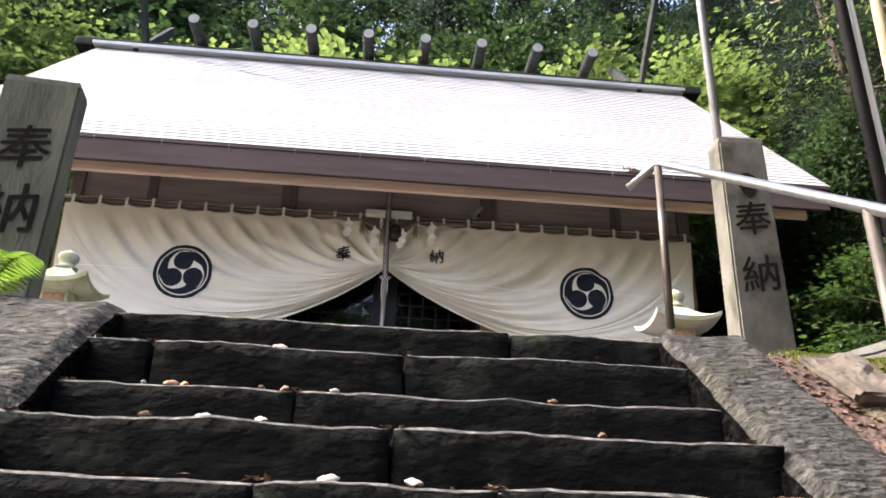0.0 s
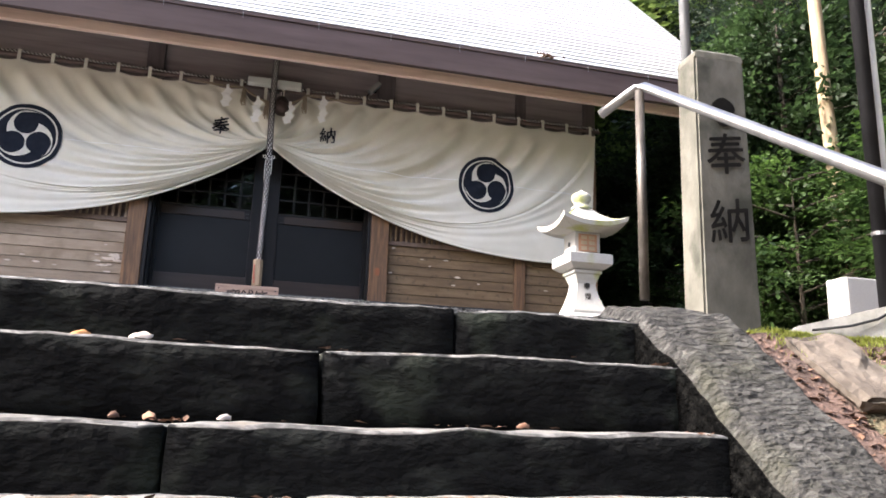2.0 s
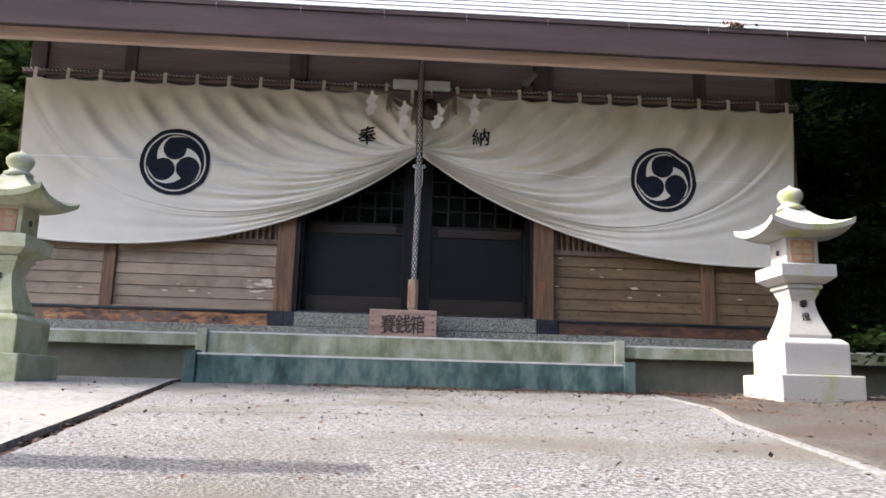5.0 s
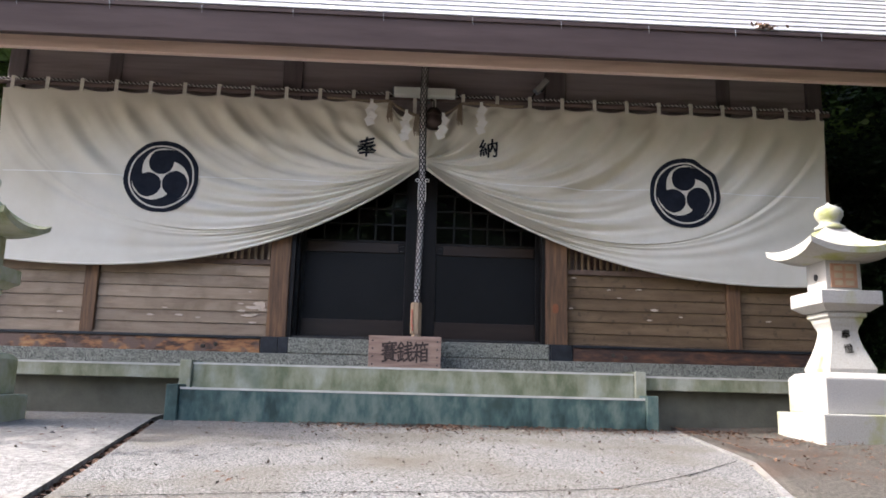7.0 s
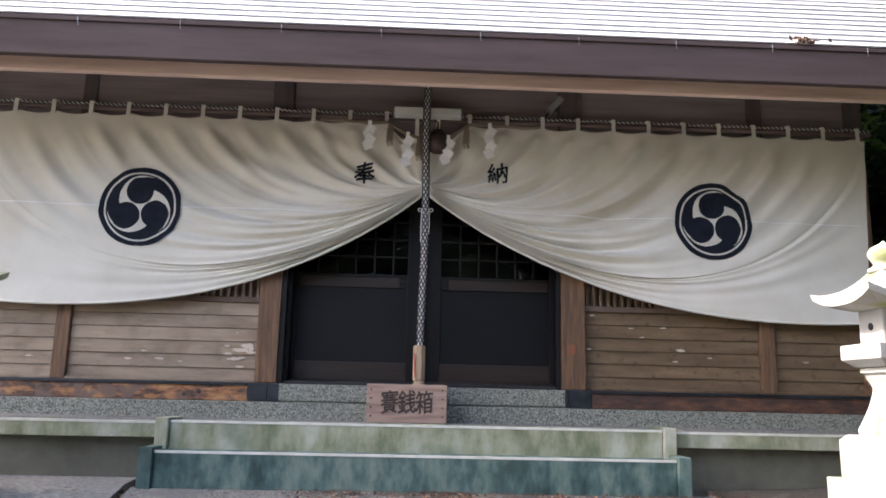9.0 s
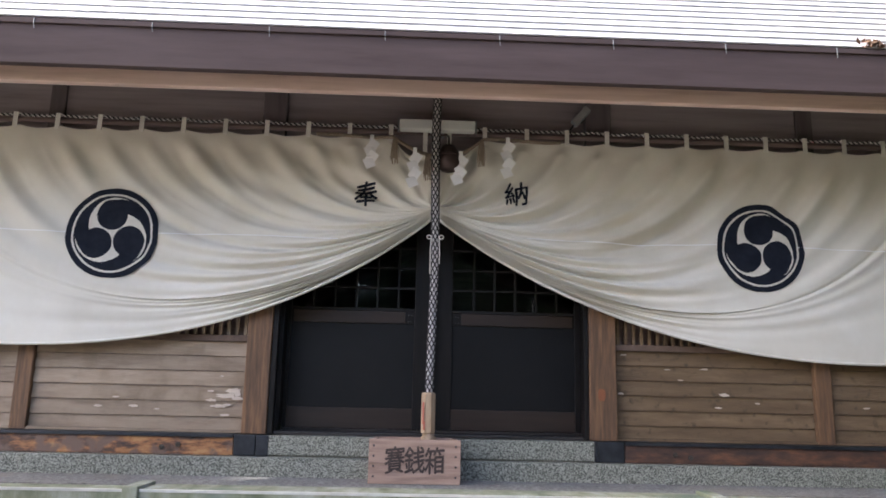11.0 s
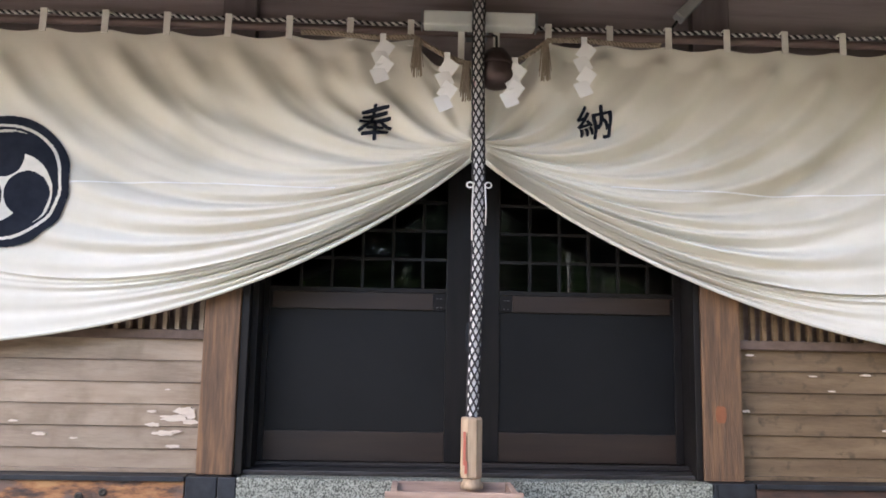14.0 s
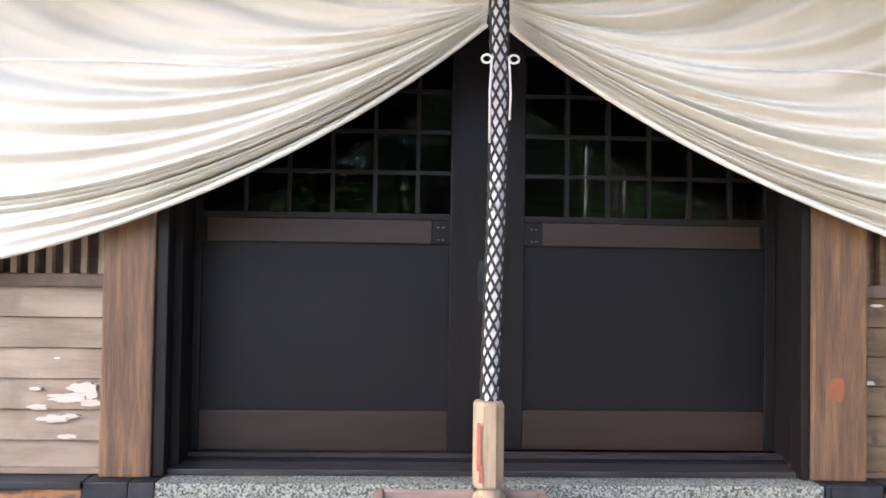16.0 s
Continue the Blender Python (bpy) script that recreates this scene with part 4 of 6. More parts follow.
for s in (-1, 1):
    bm = bmesh.new()
    for k in range(60):
        x0, x1 = s * (0.75 + 3.3 * k / 60), s * (0.75 + 3.3 * (k + 1) / 60)
        zs = [(4.815 if s < 0 else 4.85) + 0.01 * math.sin(x * 3) for x in (x0, x1)]
        vs = [bm.verts.new((x, cloth_y(x, z + d, 0.008), z + d)) for x, z, d in ((x0, zs[0], -0.004), (x1, zs[1], -0.004), (x1, zs[1], 0.004), (x0, zs[0], 0.004))]
        bm.faces.new(vs)
    part("seam", bm, M_PAPER, curtain, "pale sewn seam")
TABS = [(-0.70 - 0.334 * k, 5.64) for k in range(11)] + [(0.745 + 0.331 * k, 5.64) for k in range(11)] + [(-0.365, 5.62), (0.40, 5.62), (-0.085, 5.53), (0.11, 5.53)]
for x, low in TABS:
    bm = box(x - 0.018, x + 0.018, 9.052, 9.058, low, 5.765)
    box(x - 0.018, x + 0.018, 9.052, 9.118, 5.765, 5.771, bm=bm)
    part("hanging_tab", bm, M_TAB, curtain)
rod = thing("curtain_cord", (0, 0, 0), "black and white twisted cord with a timber rod above the curtain", "cord")
part("rod", tube([(-4.2, 9.13, 5.735), (4.22, 9.13, 5.735)], 0.022, 10), M_DARKWOOD, rod, "brown round rod")
for ph, m in ((0, M_ROPEBLACK), (math.pi, M_ROPEWHITE)):
    pts = []
    for i in range(1700):
        x = -4.2 + 8.4 * i / 1699
        sag = 0.012 * abs(math.sin(math.pi * (x + 0.70) / 0.334))
        pts.append((x, 9.10 + 0.006 * math.cos(x * 150 + ph), 5.772 - sag + 0.006 * math.sin(x * 150 + ph)))
    part("strand", tube(pts, 0.0065, 4), m, rod)

# ---- bell rope, bell, sacred rope ----
ROPE_Y = 8.92
rope = thing("bell_rope", (0.0, ROPE_Y, 3.62), "thick white bell rope in black net with wooden grip", "rope")


def rope_mid(z):
    return Vector((0.003 + 0.005 * (z - 3.6) / 2.2 + 0.007 * math.sin(z * 3.1), ROPE_Y + 0.008 * math.sin(z * 2.3), z))


def rope_part(name, bm, m, label=""):
    return part(name, shift(bm, -Vector(rope.location)), m, rope, label, True)


zs = [3.60 + 2.6 * i / 140 for i in range(141)]
rope_part("core", tube([rope_mid(z) for z in zs], [0.029 * (1 + 0.06 * math.sin(z * 95)) for z in zs], 14), M_ROPEWHITE, "white rope core with faded pink stripes")
for turn in (-1, 1):
    for k in range(6):
        pts = []
        for i in range(420):
            z = 3.60 + 2.6 * i / 419
            a = turn * 2 * math.pi * z / 0.38 + 2 * math.pi * k / 6
            pts.append(rope_mid(z) + Vector((0.0315 * math.cos(a), 0.0315 * math.sin(a), 0)))
        rope_part("net_cord", tube(pts, 0.0049, 5), M_ROPEBLACK)
g = rope_mid(3.6)
bm = shift(lathe([(0.052, 3.335), (0.056, 3.345), (0.056, 3.615), (0.05, 3.627), (0.032, 3.63)], 8, None, math.pi / 8), (g.x - 0.005, ROPE_Y, 0))
part("grip", shift(bm, -Vector(rope.location)), M_HANDLE, rope, "eight-sided pale wooden grip")
rope_part("grip_foot", shift(lathe([(0.03, 3.278), (0.055, 3.282), (0.058, 3.30), (0.045, 3.315), (0.045, 3.333)], 20), (g.x, ROPE_Y, 0)), M_HANDLE)
for s in (-1, 1):
    c = rope_mid(4.805)
    pts = [c + Vector((s * (0.03 + 0.034 * math.sin(a / 2) ** 2), -0.035, 0.014 * math.sin(a))) for a in [2 * math.pi * k / 24 for k in range(25)]]
    rope_part("tie_loop", tube(pts, 0.0042, 6), M_TAB, "white cord bow")
    rope_part("tie_end", tube([c + Vector((s * 0.03, -0.036, 0)), c + Vector((s * 0.036, -0.04, -0.12)), c + Vector((s * 0.034, -0.038, -0.25 + 0.04 * s))], 0.004, 6), M_TAB)

bell = thing("bell", (0.105, 8.98, 5.475), "round dull copper suzu bell hanging under the lamp", "bell")
part("shell", lathe([(0.02, 0.112), (0.05, 0.1), (0.076, 0.06), (0.083, 0.03), (0.087, 0.0), (0.095, -0.045), (0.088, -0.075), (0.062, -0.104), (0.02, -0.118)], 24), M_BELL, bell, smooth=True)
part("band", lathe([(0.085, 0.01), (0.092, 0.014), (0.092, 0.026), (0.084, 0.03)], 24), M_BELL, bell)
part("hanger", tube([(0, 0, 0.1), (0.0, 0.02, 0.19), (-0.02, 0.05, 0.21)], 0.007, 6), M_ROPEBLACK, bell)

holy = thing("sacred_straw_rope", (0, 0, 0), "thin twisted straw rope swagged across with hanging tassels", "straw rope")


def holy_z(x):
    u = (x - 0.02) / 0.36
    return 5.632 - (0.15 * (1 - u * u) if abs(u) < 1 else 0.0) - 0.008 * math.sin(x * 9)


for ph in (0, math.pi):
    pts = [(x, 8.965 + 0.009 * math.cos(x * 160 + ph), holy_z(x) + 0.009 * math.sin(x * 160 + ph)) for x in (-0.95 + 1.95 * i / 420 for i in range(421))]
    part("strand", tube(pts, 0.0075, 5), M_STRAW, holy)
for x in (-0.325, -0.06, 0.365):
    bm = bmesh.new()
    top = holy_z(x)
    for k in range(26):
        a = 2.4 * k
        r = 0.018 * math.sqrt(k / 26)
        tube([(x + r * math.cos(a), 8.955 + r * math.sin(a), top), (x + 2.1 * r * math.cos(a), 8.95 + 2.1 * r * math.sin(a), top - 0.19 - 0.03 * math.sin(k * 5))], 0.0034, 4, bm)
    tube([(x, 8.955, top - 0.035), (x, 8.955, top - 0.055)], 0.022, 10, bm)
    part("tassel", bm, M_STRAW, holy, "faded straw tassel")


def paper_streamer(x, top, width, drop, lean):
    ob = thing("paper_streamer", (x, 8.94, top), "white folded zigzag paper streamer hanging from the straw rope", "paper streamer", "shide papers")
    bm = box(-0.016, 0.016, -0.001, 0.0005, -0.085, 0.012)
    side = width * 0.8
    for k in range(4):
        q = 1 if k % 2 == 0 else -1
        leaf = box(-side / 2, side / 2, -0.0008, 0.0008, -side * 0.55, side * 0.55)
        bmesh.ops.rotate(leaf, verts=leaf.verts, cent=(0, 0, 0), matrix=Matrix.Rotation(radians(9 * q), 3, "X") @ Matrix.Rotation(radians(34 - 58 * (k % 2)), 3, "Y"))
        bmesh.ops.translate(leaf, verts=leaf.verts, vec=(q * width * 0.09 - lean * 0.07 * k, -0.004 * (k + 1), -0.075 - (drop - 0.12) * k / 3))
        sheet = bpy.data.meshes.new("fold")
        leaf.to_mesh(sheet)
        leaf.free()
        bm.from_mesh(sheet)
        bpy.data.meshes.remove(sheet)
    part("paper", bm, M_PAPER, ob)


paper_streamer(-0.51, holy_z(-0.51), 0.1, 0.27, 0.02)
paper_streamer(-0.165, holy_z(-0.165), 0.1, 0.32, 0.04)
paper_streamer(0.2, holy_z(0.2), 0.1, 0.27, 0.1)
paper_streamer(0.575, holy_z(0.575), 0.1, 0.33, 0.0)

lamp = thing("tube_light", (0.01, 9.0, 5.75), "white boxy fluorescent tube light fixed under the eave", "lamp")
part("housing", box(-0.305, 0.305, -0.035, 0.06, -0.042, 0.042, 0.012), M_FIXTURE, lamp)
for x in (-0.315, 0.315):
    part("end_cap", box(x - 0.004, x + 0.004, -0.03, 0.055, -0.045, 0.05), M_GREYMETAL, lamp)
part("mount", box(-0.06, 0.06, 0.061, 0.22, -0.03, 0.03), M_GREYMETAL, lamp)
flood = thing("floodlight", (1.19, 9.05, 5.89), "small grey floodlight on an angled bracket under the eave", "lamp")
bm = box(-0.09, 0.09, -0.035, 0.035, -0.032, 0.032, 0.01)
bmesh.ops.rotate(bm, verts=bm.verts, cent=(0, 0, 0), matrix=Matrix.Rotation(radians(-48), 3, "Y"))
part("head", bm, M_GREYMETAL, flood)
bm = box(-0.085, 0.085, -0.042, -0.0355, -0.027, 0.027, 0.002)
bmesh.ops.rotate(bm, verts=bm.verts, cent=(0, 0, 0), matrix=Matrix.Rotation(radians(-48), 3, "Y"))
part("lens", bm, M_LOGEND, flood, "pale flat lens")
part("bracket", box(0.02, 0.05, 0.0, 0.18, 0.01, 0.04, 0.004), M_BLACKPOLE, flood)
part("cable", tube([(-0.05, 0.02, -0.06), (-0.085, 0.03, -0.11), (-0.07, 0.06, -0.13)], 0.008, 6), M_BLACKPOLE, flood)

# ---- offering box ----
offer = thing("offering_box", (-0.10, 8.70, 2.994), "weathered wooden offering box with painted characters", "offering box")
part("front_board", box(-0.325, 0.325, 0, 0.028, 0, 0.305, 0.004), M_BOX, offer)
for x in (-0.30, 0.27):
    part("side_board", box(x, x + 0.03, 0.029, 0.30, 0, 0.306, 0.004), M_BOX, offer)
part("back_board", box(-0.269, 0.269, 0.275, 0.30, 0, 0.306, 0.004), M_BOX, offer)
part("bottom_board", box(-0.269, 0.269, 0.03, 0.274, 0.01, 0.03), M_BOX, offer)
for k in range(6):
    y = 0.05 + 0.04 * k
    part("top_slat", box(-0.269, 0.269, y, y + 0.016, 0.24, 0.262, 0.003), M_BOX, offer)
for k, ch in enumerate("賽銭箱"):
    part("character", shift(writing(ch, 0.15, 0.0022, 0.1, 1.3), (-0.14 + 0.14 * k, -0.003, 0.165)), M_BOXINK, offer, "black painted character")
for x in (-0.29, 0.29):
    for z in (0.05, 0.12, 0.19, 0.26):
        bm = lathe([(0.008, 0), (0.007, 0.004), (0.003, 0.006)], 8)
        bmesh.ops.rotate(bm, verts=bm.verts, cent=(0, 0, 0), matrix=Matrix.Rotation(radians(90), 3, "X"))
        part("nail_head", shift(bm, (x, 0, z)), M_CAPMETAL, offer)


# ---- stone lanterns ----
def stone_lantern(place, flip, body, stained, label):
    ob = thing("stone_lantern", place, label, "lantern", "pair of lanterns")
    part("plinth", box(-0.333, 0.333, -0.333, 0.333, -0.12, 0.172, 0.012), stained, ob)
    bm = box(-0.265, 0.265, -0.265, 0.265, 0.173, 0.42, 0.01)
    square_lathe([(0.262, 0.421), (0.225, 0.458), (0.19, 0.462)], bm)
    part("base_block", bm, body, ob)
    prof = [(0.172, 0.463), (0.176, 0.49)]
    for k in range(13):
        t = k / 12
        prof.append((0.175 - 0.082 * math.sin(math.pi / 2 * min(1, t * 1.08)) + 0.035 * smooth(0.72, 1, t), 0.495 + 0.365 * t))
    prof += [(0.146, 0.872), (0.146, 0.90), (0.13, 0.905)]
    part("shaft", square_lathe(prof), stained, ob)
    part("platform_block", square_lathe([(0.14, 0.906), (0.165, 0.91), (0.222, 0.955), (0.226, 0.96), (0.226, 1.05), (0.221, 1.058), (0.14, 1.062)]), body, ob)
    fire = part("fire_box", box(-0.135, 0.135, -0.135, 0.135, 1.063, 1.29, 0.008), body, ob)
    part("fire_window", box(-0.1, 0.1, -0.142, -0.133, 1.085, 1.265, 0.003), M_TANLATTICE, fire, "tan wooden lattice window")
    for dx in (-0.042, 0.042):
        for dz in (1.12, 1.175, 1.23):
            part("window_hole", box(dx - 0.03, dx + 0.03, -0.1435, -0.1415, dz - 0.018, dz + 0.018), M_LATTICEPALE, fire)
    # a black disc gives the opening's shade; the block is not cut
    bm = lathe([(0.026, 0), (0.026, 0.006)], 16)
    bmesh.ops.rotate(bm, verts=bm.verts, cent=(0, 0, 0), matrix=Matrix.Rotation(radians(90 * flip), 3, "Y"))
    part("round_hole", shift(bm, (0.133 * flip, 0, 1.175)), M_CAPMETAL, fire, "dark disc standing in for the round opening")
    # roof: four low curved slopes with lifted corners and a thick rim
    bm, n, rows = bmesh.new(), 16, []
    for r in range(9):
        t = r / 8
        half = 0.075 + (0.335 - 0.075) * t
        z0 = 1.555 - 0.195 * (1 - (1 - t) ** 1.75)
        row = []
        for k in range(4 * n):
            side, u = divmod(k, n)
            u = 2 * u / n - 1
            x, y = [(u, -1), (1, u), (-u, 1), (-1, -u)][side]
            row.append(bm.verts.new((x * half * (1 + 0.035 * t * u * u), y * half * (1 + 0.035 * t * u * u), z0 + 0.07 * t ** 2 * abs(u) ** 2.6)))
        rows.append(row)
    under = [bm.verts.new(v.co + Vector((-v.co.x * 0.02, -v.co.y * 0.02, -0.045))) for v in rows[-1]]
    inner = [bm.verts.new((v.co.x * 0.45, v.co.y * 0.45, 1.288)) for v in rows[-1]]
    rows += [under, inner]
    for a, b in zip(rows, rows[1:]):
        for k in range(4 * n):
            bm.faces.new([a[k], a[(k + 1) % (4 * n)], b[(k + 1) % (4 * n)], b[k]])
    bm.faces.new(rows[0])
    bm.faces.new(rows[-1][::-1])
    part("roof", bm, stained, ob, "curved roof with green algae edges")
    part("finial", lathe([(0.105, 1.545), (0.108, 1.57), (0.08, 1.585), (0.068, 1.605), (0.082, 1.625), (0.1, 1.655), (0.102, 1.685), (0.085, 1.715), (0.05, 1.735), (0.02, 1.747), (0.006, 1.765)], 20), stained, ob, smooth=True)
    for ch, zc in (("奉", 0.745), ("燈", 0.64)):
        bm = writing(ch, 0.074, 0.0011, 0.14)
        for v in bm.verts:
            t = (v.co.z + zc - 0.495) / 0.365
            v.co = Vector((v.co.x, v.co.y - (0.175 - 0.082 * math.sin(math.pi / 2 * min(1, t * 1.08)) + 0.035 * smooth(0.72, 1, t)) - 0.005, v.co.z + zc))
        part("character", bm, M_INK, ob, "small black carved character")
    return ob


stone_lantern((3.13, 7.40, 2.56), -1, M_LANTERN, M_LANTERN_MOSS, "pale granite stone lantern with a curved roof and green algae stains")
stone_lantern((-3.16, 7.30, 2.55), 1, M_LANTERN_GREEN, M_LANTERN_GREEN, "green algae-covered granite stone lantern with a curved roof")


# ---- inscribed pillars ----
def stone_pillar(place, height, marks, label, turn, mat, bold, h, taper):
    ob = thing("stone_pillar", place, label, "pillar", "inscribed pillars")
    ob.rotation_euler = (0, 0, radians(turn))
    d = 0.08
    bm = box(-h, h, -d, d, -0.3, height - 0.05, 0.0)
    bmesh.ops.bevel(bm, geom=[e for e in bm.edges if abs(e.verts[0].co.z - e.verts[1].co.z) > 1], offset=0.01, segments=2, affect="EDGES")
    for v in bm.verts:
        if v.co.z > 0.5:
            v.co.x *= taper
            v.co.y *= taper
    part("shaft", bm, mat, ob)
    cap = square_lathe([(h - 0.001, height - 0.049), (h - 0.008, height - 0.02), (0.08, height), (0.02, height + 0.008)])
    for v in cap.verts:
        v.co.x, v.co.y = v.co.x * taper, v.co.y * taper * d / h
    part("cap", cap, mat, ob)
    for ch, z, size in marks:
        part("character", shift(writing(ch, size, bold, 0.14), (0, -d - 0.003, z)), M_INK, ob, "weathered black brushed character")
    return ob


right_pillar = stone_pillar((1.775, 3.25, 2.36), 1.225, [("奉", 0.745, 0.19), ("納", 0.455, 0.195)], "square weathered stone pillar with black brushed characters", -2, M_PILLAR, 0.0022, 0.13, 0.9)
part("crest_stain", prism([(0.05 * math.cos(a) * (1 + 0.2 * math.sin(3 * a)), 0.93 + 0.065 * math.sin(a)) for a in [2 * math.pi * k / 20 for k in range(20)]], -0.084, -0.081), M_INK, right_pillar, "dark worn crest mark")
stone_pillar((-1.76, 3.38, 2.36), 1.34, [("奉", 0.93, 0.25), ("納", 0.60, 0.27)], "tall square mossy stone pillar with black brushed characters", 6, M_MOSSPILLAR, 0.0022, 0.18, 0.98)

# ---- handrail, poles ----
rail = thing("handrail", (1.165, 2.80, 2.3), "galvanised steel handrail on posts beside the steps", "handrail")
o = Vector(rail.location)
line = [Vector(p) - o for p in ((1.045, 2.86, 3.055), (1.155, 2.805, 3.145), (1.175, 2.78, 3.145), (1.205, 1.62, 2.375), (1.25, 0.0, 1.30), (1.27, -0.7, 0.84))]
part("rail", tube(line, 0.017, 14), M_STEEL, rail, "shiny round steel rail", smooth=True)
for x, y, z in ((1.16, 2.79, 3.13), (1.205, 1.6, 2.355), (1.235, 0.4, 1.56)):
    foot = stair_line(y) - 0.02
    part("post", tube([Vector((x - 0.02, y - 0.03, foot)) - o, Vector((x, y, z)) - o], 0.0165, 12), M_RUSTSTEEL, rail, "stained steel post", smooth=True)

pole = thing("banner_pole", (1.80, 3.46, 2.3), "tall thin grey metal banner pole behind the stone pillar", "pole")
part("shaft", tube([(0, 0, 0), (0, 0, 6.5)], 0.024, 12), M_GREYMETAL, pole, smooth=True)
dark = thing("utility_pole", (2.33, 2.98, 2.3), "black painted metal pole with a pale pipe strapped to it", "pole")
part("shaft", tube([(0, 0, -0.1), (0, 0, 7.5)], 0.029, 16), M_BLACKPOLE, dark, smooth=True)
part("pipe", tube([(0.066, 0.01, -0.1), (0.066, 0.01, 0.25), (0.066, 0.01, 7.5)], [0.019, 0.0145, 0.0145], 12), M_WHITEPIPE, dark, "pale plastic conduit", smooth=True)
part("strap", tube([(0, 0, 0.46), (0, 0, 0.475)], 0.032, 16), M_STEEL, dark)

# ---- bank beside the steps ----
bm = bmesh.new()
top = [(1.93, 3.02, 2.375), (2.5, 2.66, 2.535), (3.6, 2.2, 2.78)]
off = Vector((0.07, 0.12, 0))
rows = []
for x, y, z in top:
    rows.append([bm.verts.new(v) for v in ((x, y, z - 0.7), (x, y, z), (x + off.x, y + off.y, z), (x + off.x, y + off.y, z - 0.7))])
for a, b in zip(rows, rows[1:]):
    for k in range(4):
        bm.faces.new([a[k], a[(k + 1) % 4], b[(k + 1) % 4], b[k]])
bm.faces.new(rows[0])
bm.faces.new(rows[-1][::-1])
tagged(part("retaining_wall", bm, M_WALLCONC), "low pale concrete retaining wall on the bank", "wall", kind="structure")
block = thing("sign_block", (4.14, 5.0, 2.43), "plain white upright block among the shrubs", "block")
part("block", box(-0.15, 0.15, -0.08, 0.12, -0.2, 0.63, 0.012), M_LANTERN, block)


def bank_z(x, y):
    z = stair_line(y) - 0.085 + 0.035 * noise.noise(Vector((x * 2.2, y * 2.2, 3))) + 0.012 * noise.noise(Vector((x * 9, y * 9, 1)))
    return min(z, 2.30 + 0.012 * noise.noise(Vector((x * 6, y * 6, 4)))) + 0.16 * smooth(2.2, 3.6, x) - 0.4 * smooth(3.8, 4.56, x)


bm, rows = bmesh.new(), []
for j in range(81):
    y = -0.9 + 4.0 * j / 80
    rows.append([bm.verts.new((x, y, bank_z(x, y))) for x in (1.36 + 3.2 * i / 64 for i in range(65))])
for a, b in zip(rows, rows[1:]):
    for i in range(64):
        bm.faces.new([a[i], a[i + 1], b[i + 1], b[i]])
r = bmesh.ops.extrude_face_region(bm, geom=bm.faces[:])
bmesh.ops.translate(bm, verts=[v for v in r["geom"] if isinstance(v, bmesh.types.BMVert)], vec=(0, 0, -0.3))
tagged(part("earth_bank", bm, M_BANK, None, smooth=True), "steep brown earth bank with leaf litter beside the steps", "ground", kind="structure")


def rock(place, size, seed, label, mat=None):
    bm = bmesh.new()
    bmesh.ops.create_icosphere(bm, subdivisions=4, radius=1)
    for v in bm.verts:
        d = v.co.normalized()
        k = 1 + 0.14 * noise.noise(d * 1.6 + Vector((seed, 0, 0))) + 0.1 * noise.noise(d * 3.5 + Vector((0, seed, 0))) + 0.03 * noise.noise(d * 9)
        q = Vector([math.copysign(abs(c) ** 0.5, c) for c in d])
        v.co = Vector((q.x * size[0], q.y * size[1], q.z * size[2])) * k
    ob = part("rock", bm, mat or M_ROCK, None, smooth=True)
    ob.location = place
    return tagged(ob, label, "rock", "rocks on the bank")


def slab_rock(place, size, turn, seed, label):
    bm = rough_block(-size[0], size[0], -size[1], size[1], -size[2], size[2], 0.035, 0.010, seed, 0.025)
    for v in bm.verts:
        k = noise.noise(Vector((v.co.x * 5 + seed, v.co.y * 5, 0)))
        v.co.x *= 1 + 0.22 * noise.noise(Vector((seed, v.co.y * 6, 1)))
        v.co.y *= 1 + 0.22 * noise.noise(Vector((v.co.x * 6, seed, 2)))
        v.co.z += (0.008 * k + 0.012 * (k > 0.12)) * (1 if v.co.z > 0 else 0)
    ob = part("rock", bm, M_ROCK, None)
    ob.location, ob.rotation_euler = place, [radians(a) for a in turn]
    return tagged(ob, label, "rock", "rocks on the bank")


slab_rock((1.75, 2.57, 2.165), (0.13, 0.2, 0.03), (36, 0, 3), 2.0, "flat tan rock slab lying on the leaf-strewn bank")
slab_rock((1.97, 2.31, 1.975), (0.15, 0.16, 0.04), (34, 3, -8), 5.0, "tan rock slab below the retaining wall")
r = rock((1.19, 3.03, 2.30), (0.14, 0.13, 0.06), 8.0, "small rough grey rock at the head of the curb", M_CURB)
r = rock((1.42, 3.10, 2.3), (0.13, 0.12, 0.05), 11.0, "small rough grey rock at the head of the curb", M_CURB)
r = rock((2.6, 1.5, 1.28), (0.4, 0.35, 0.22), 14.0, "tan rock half sunk in the bank")


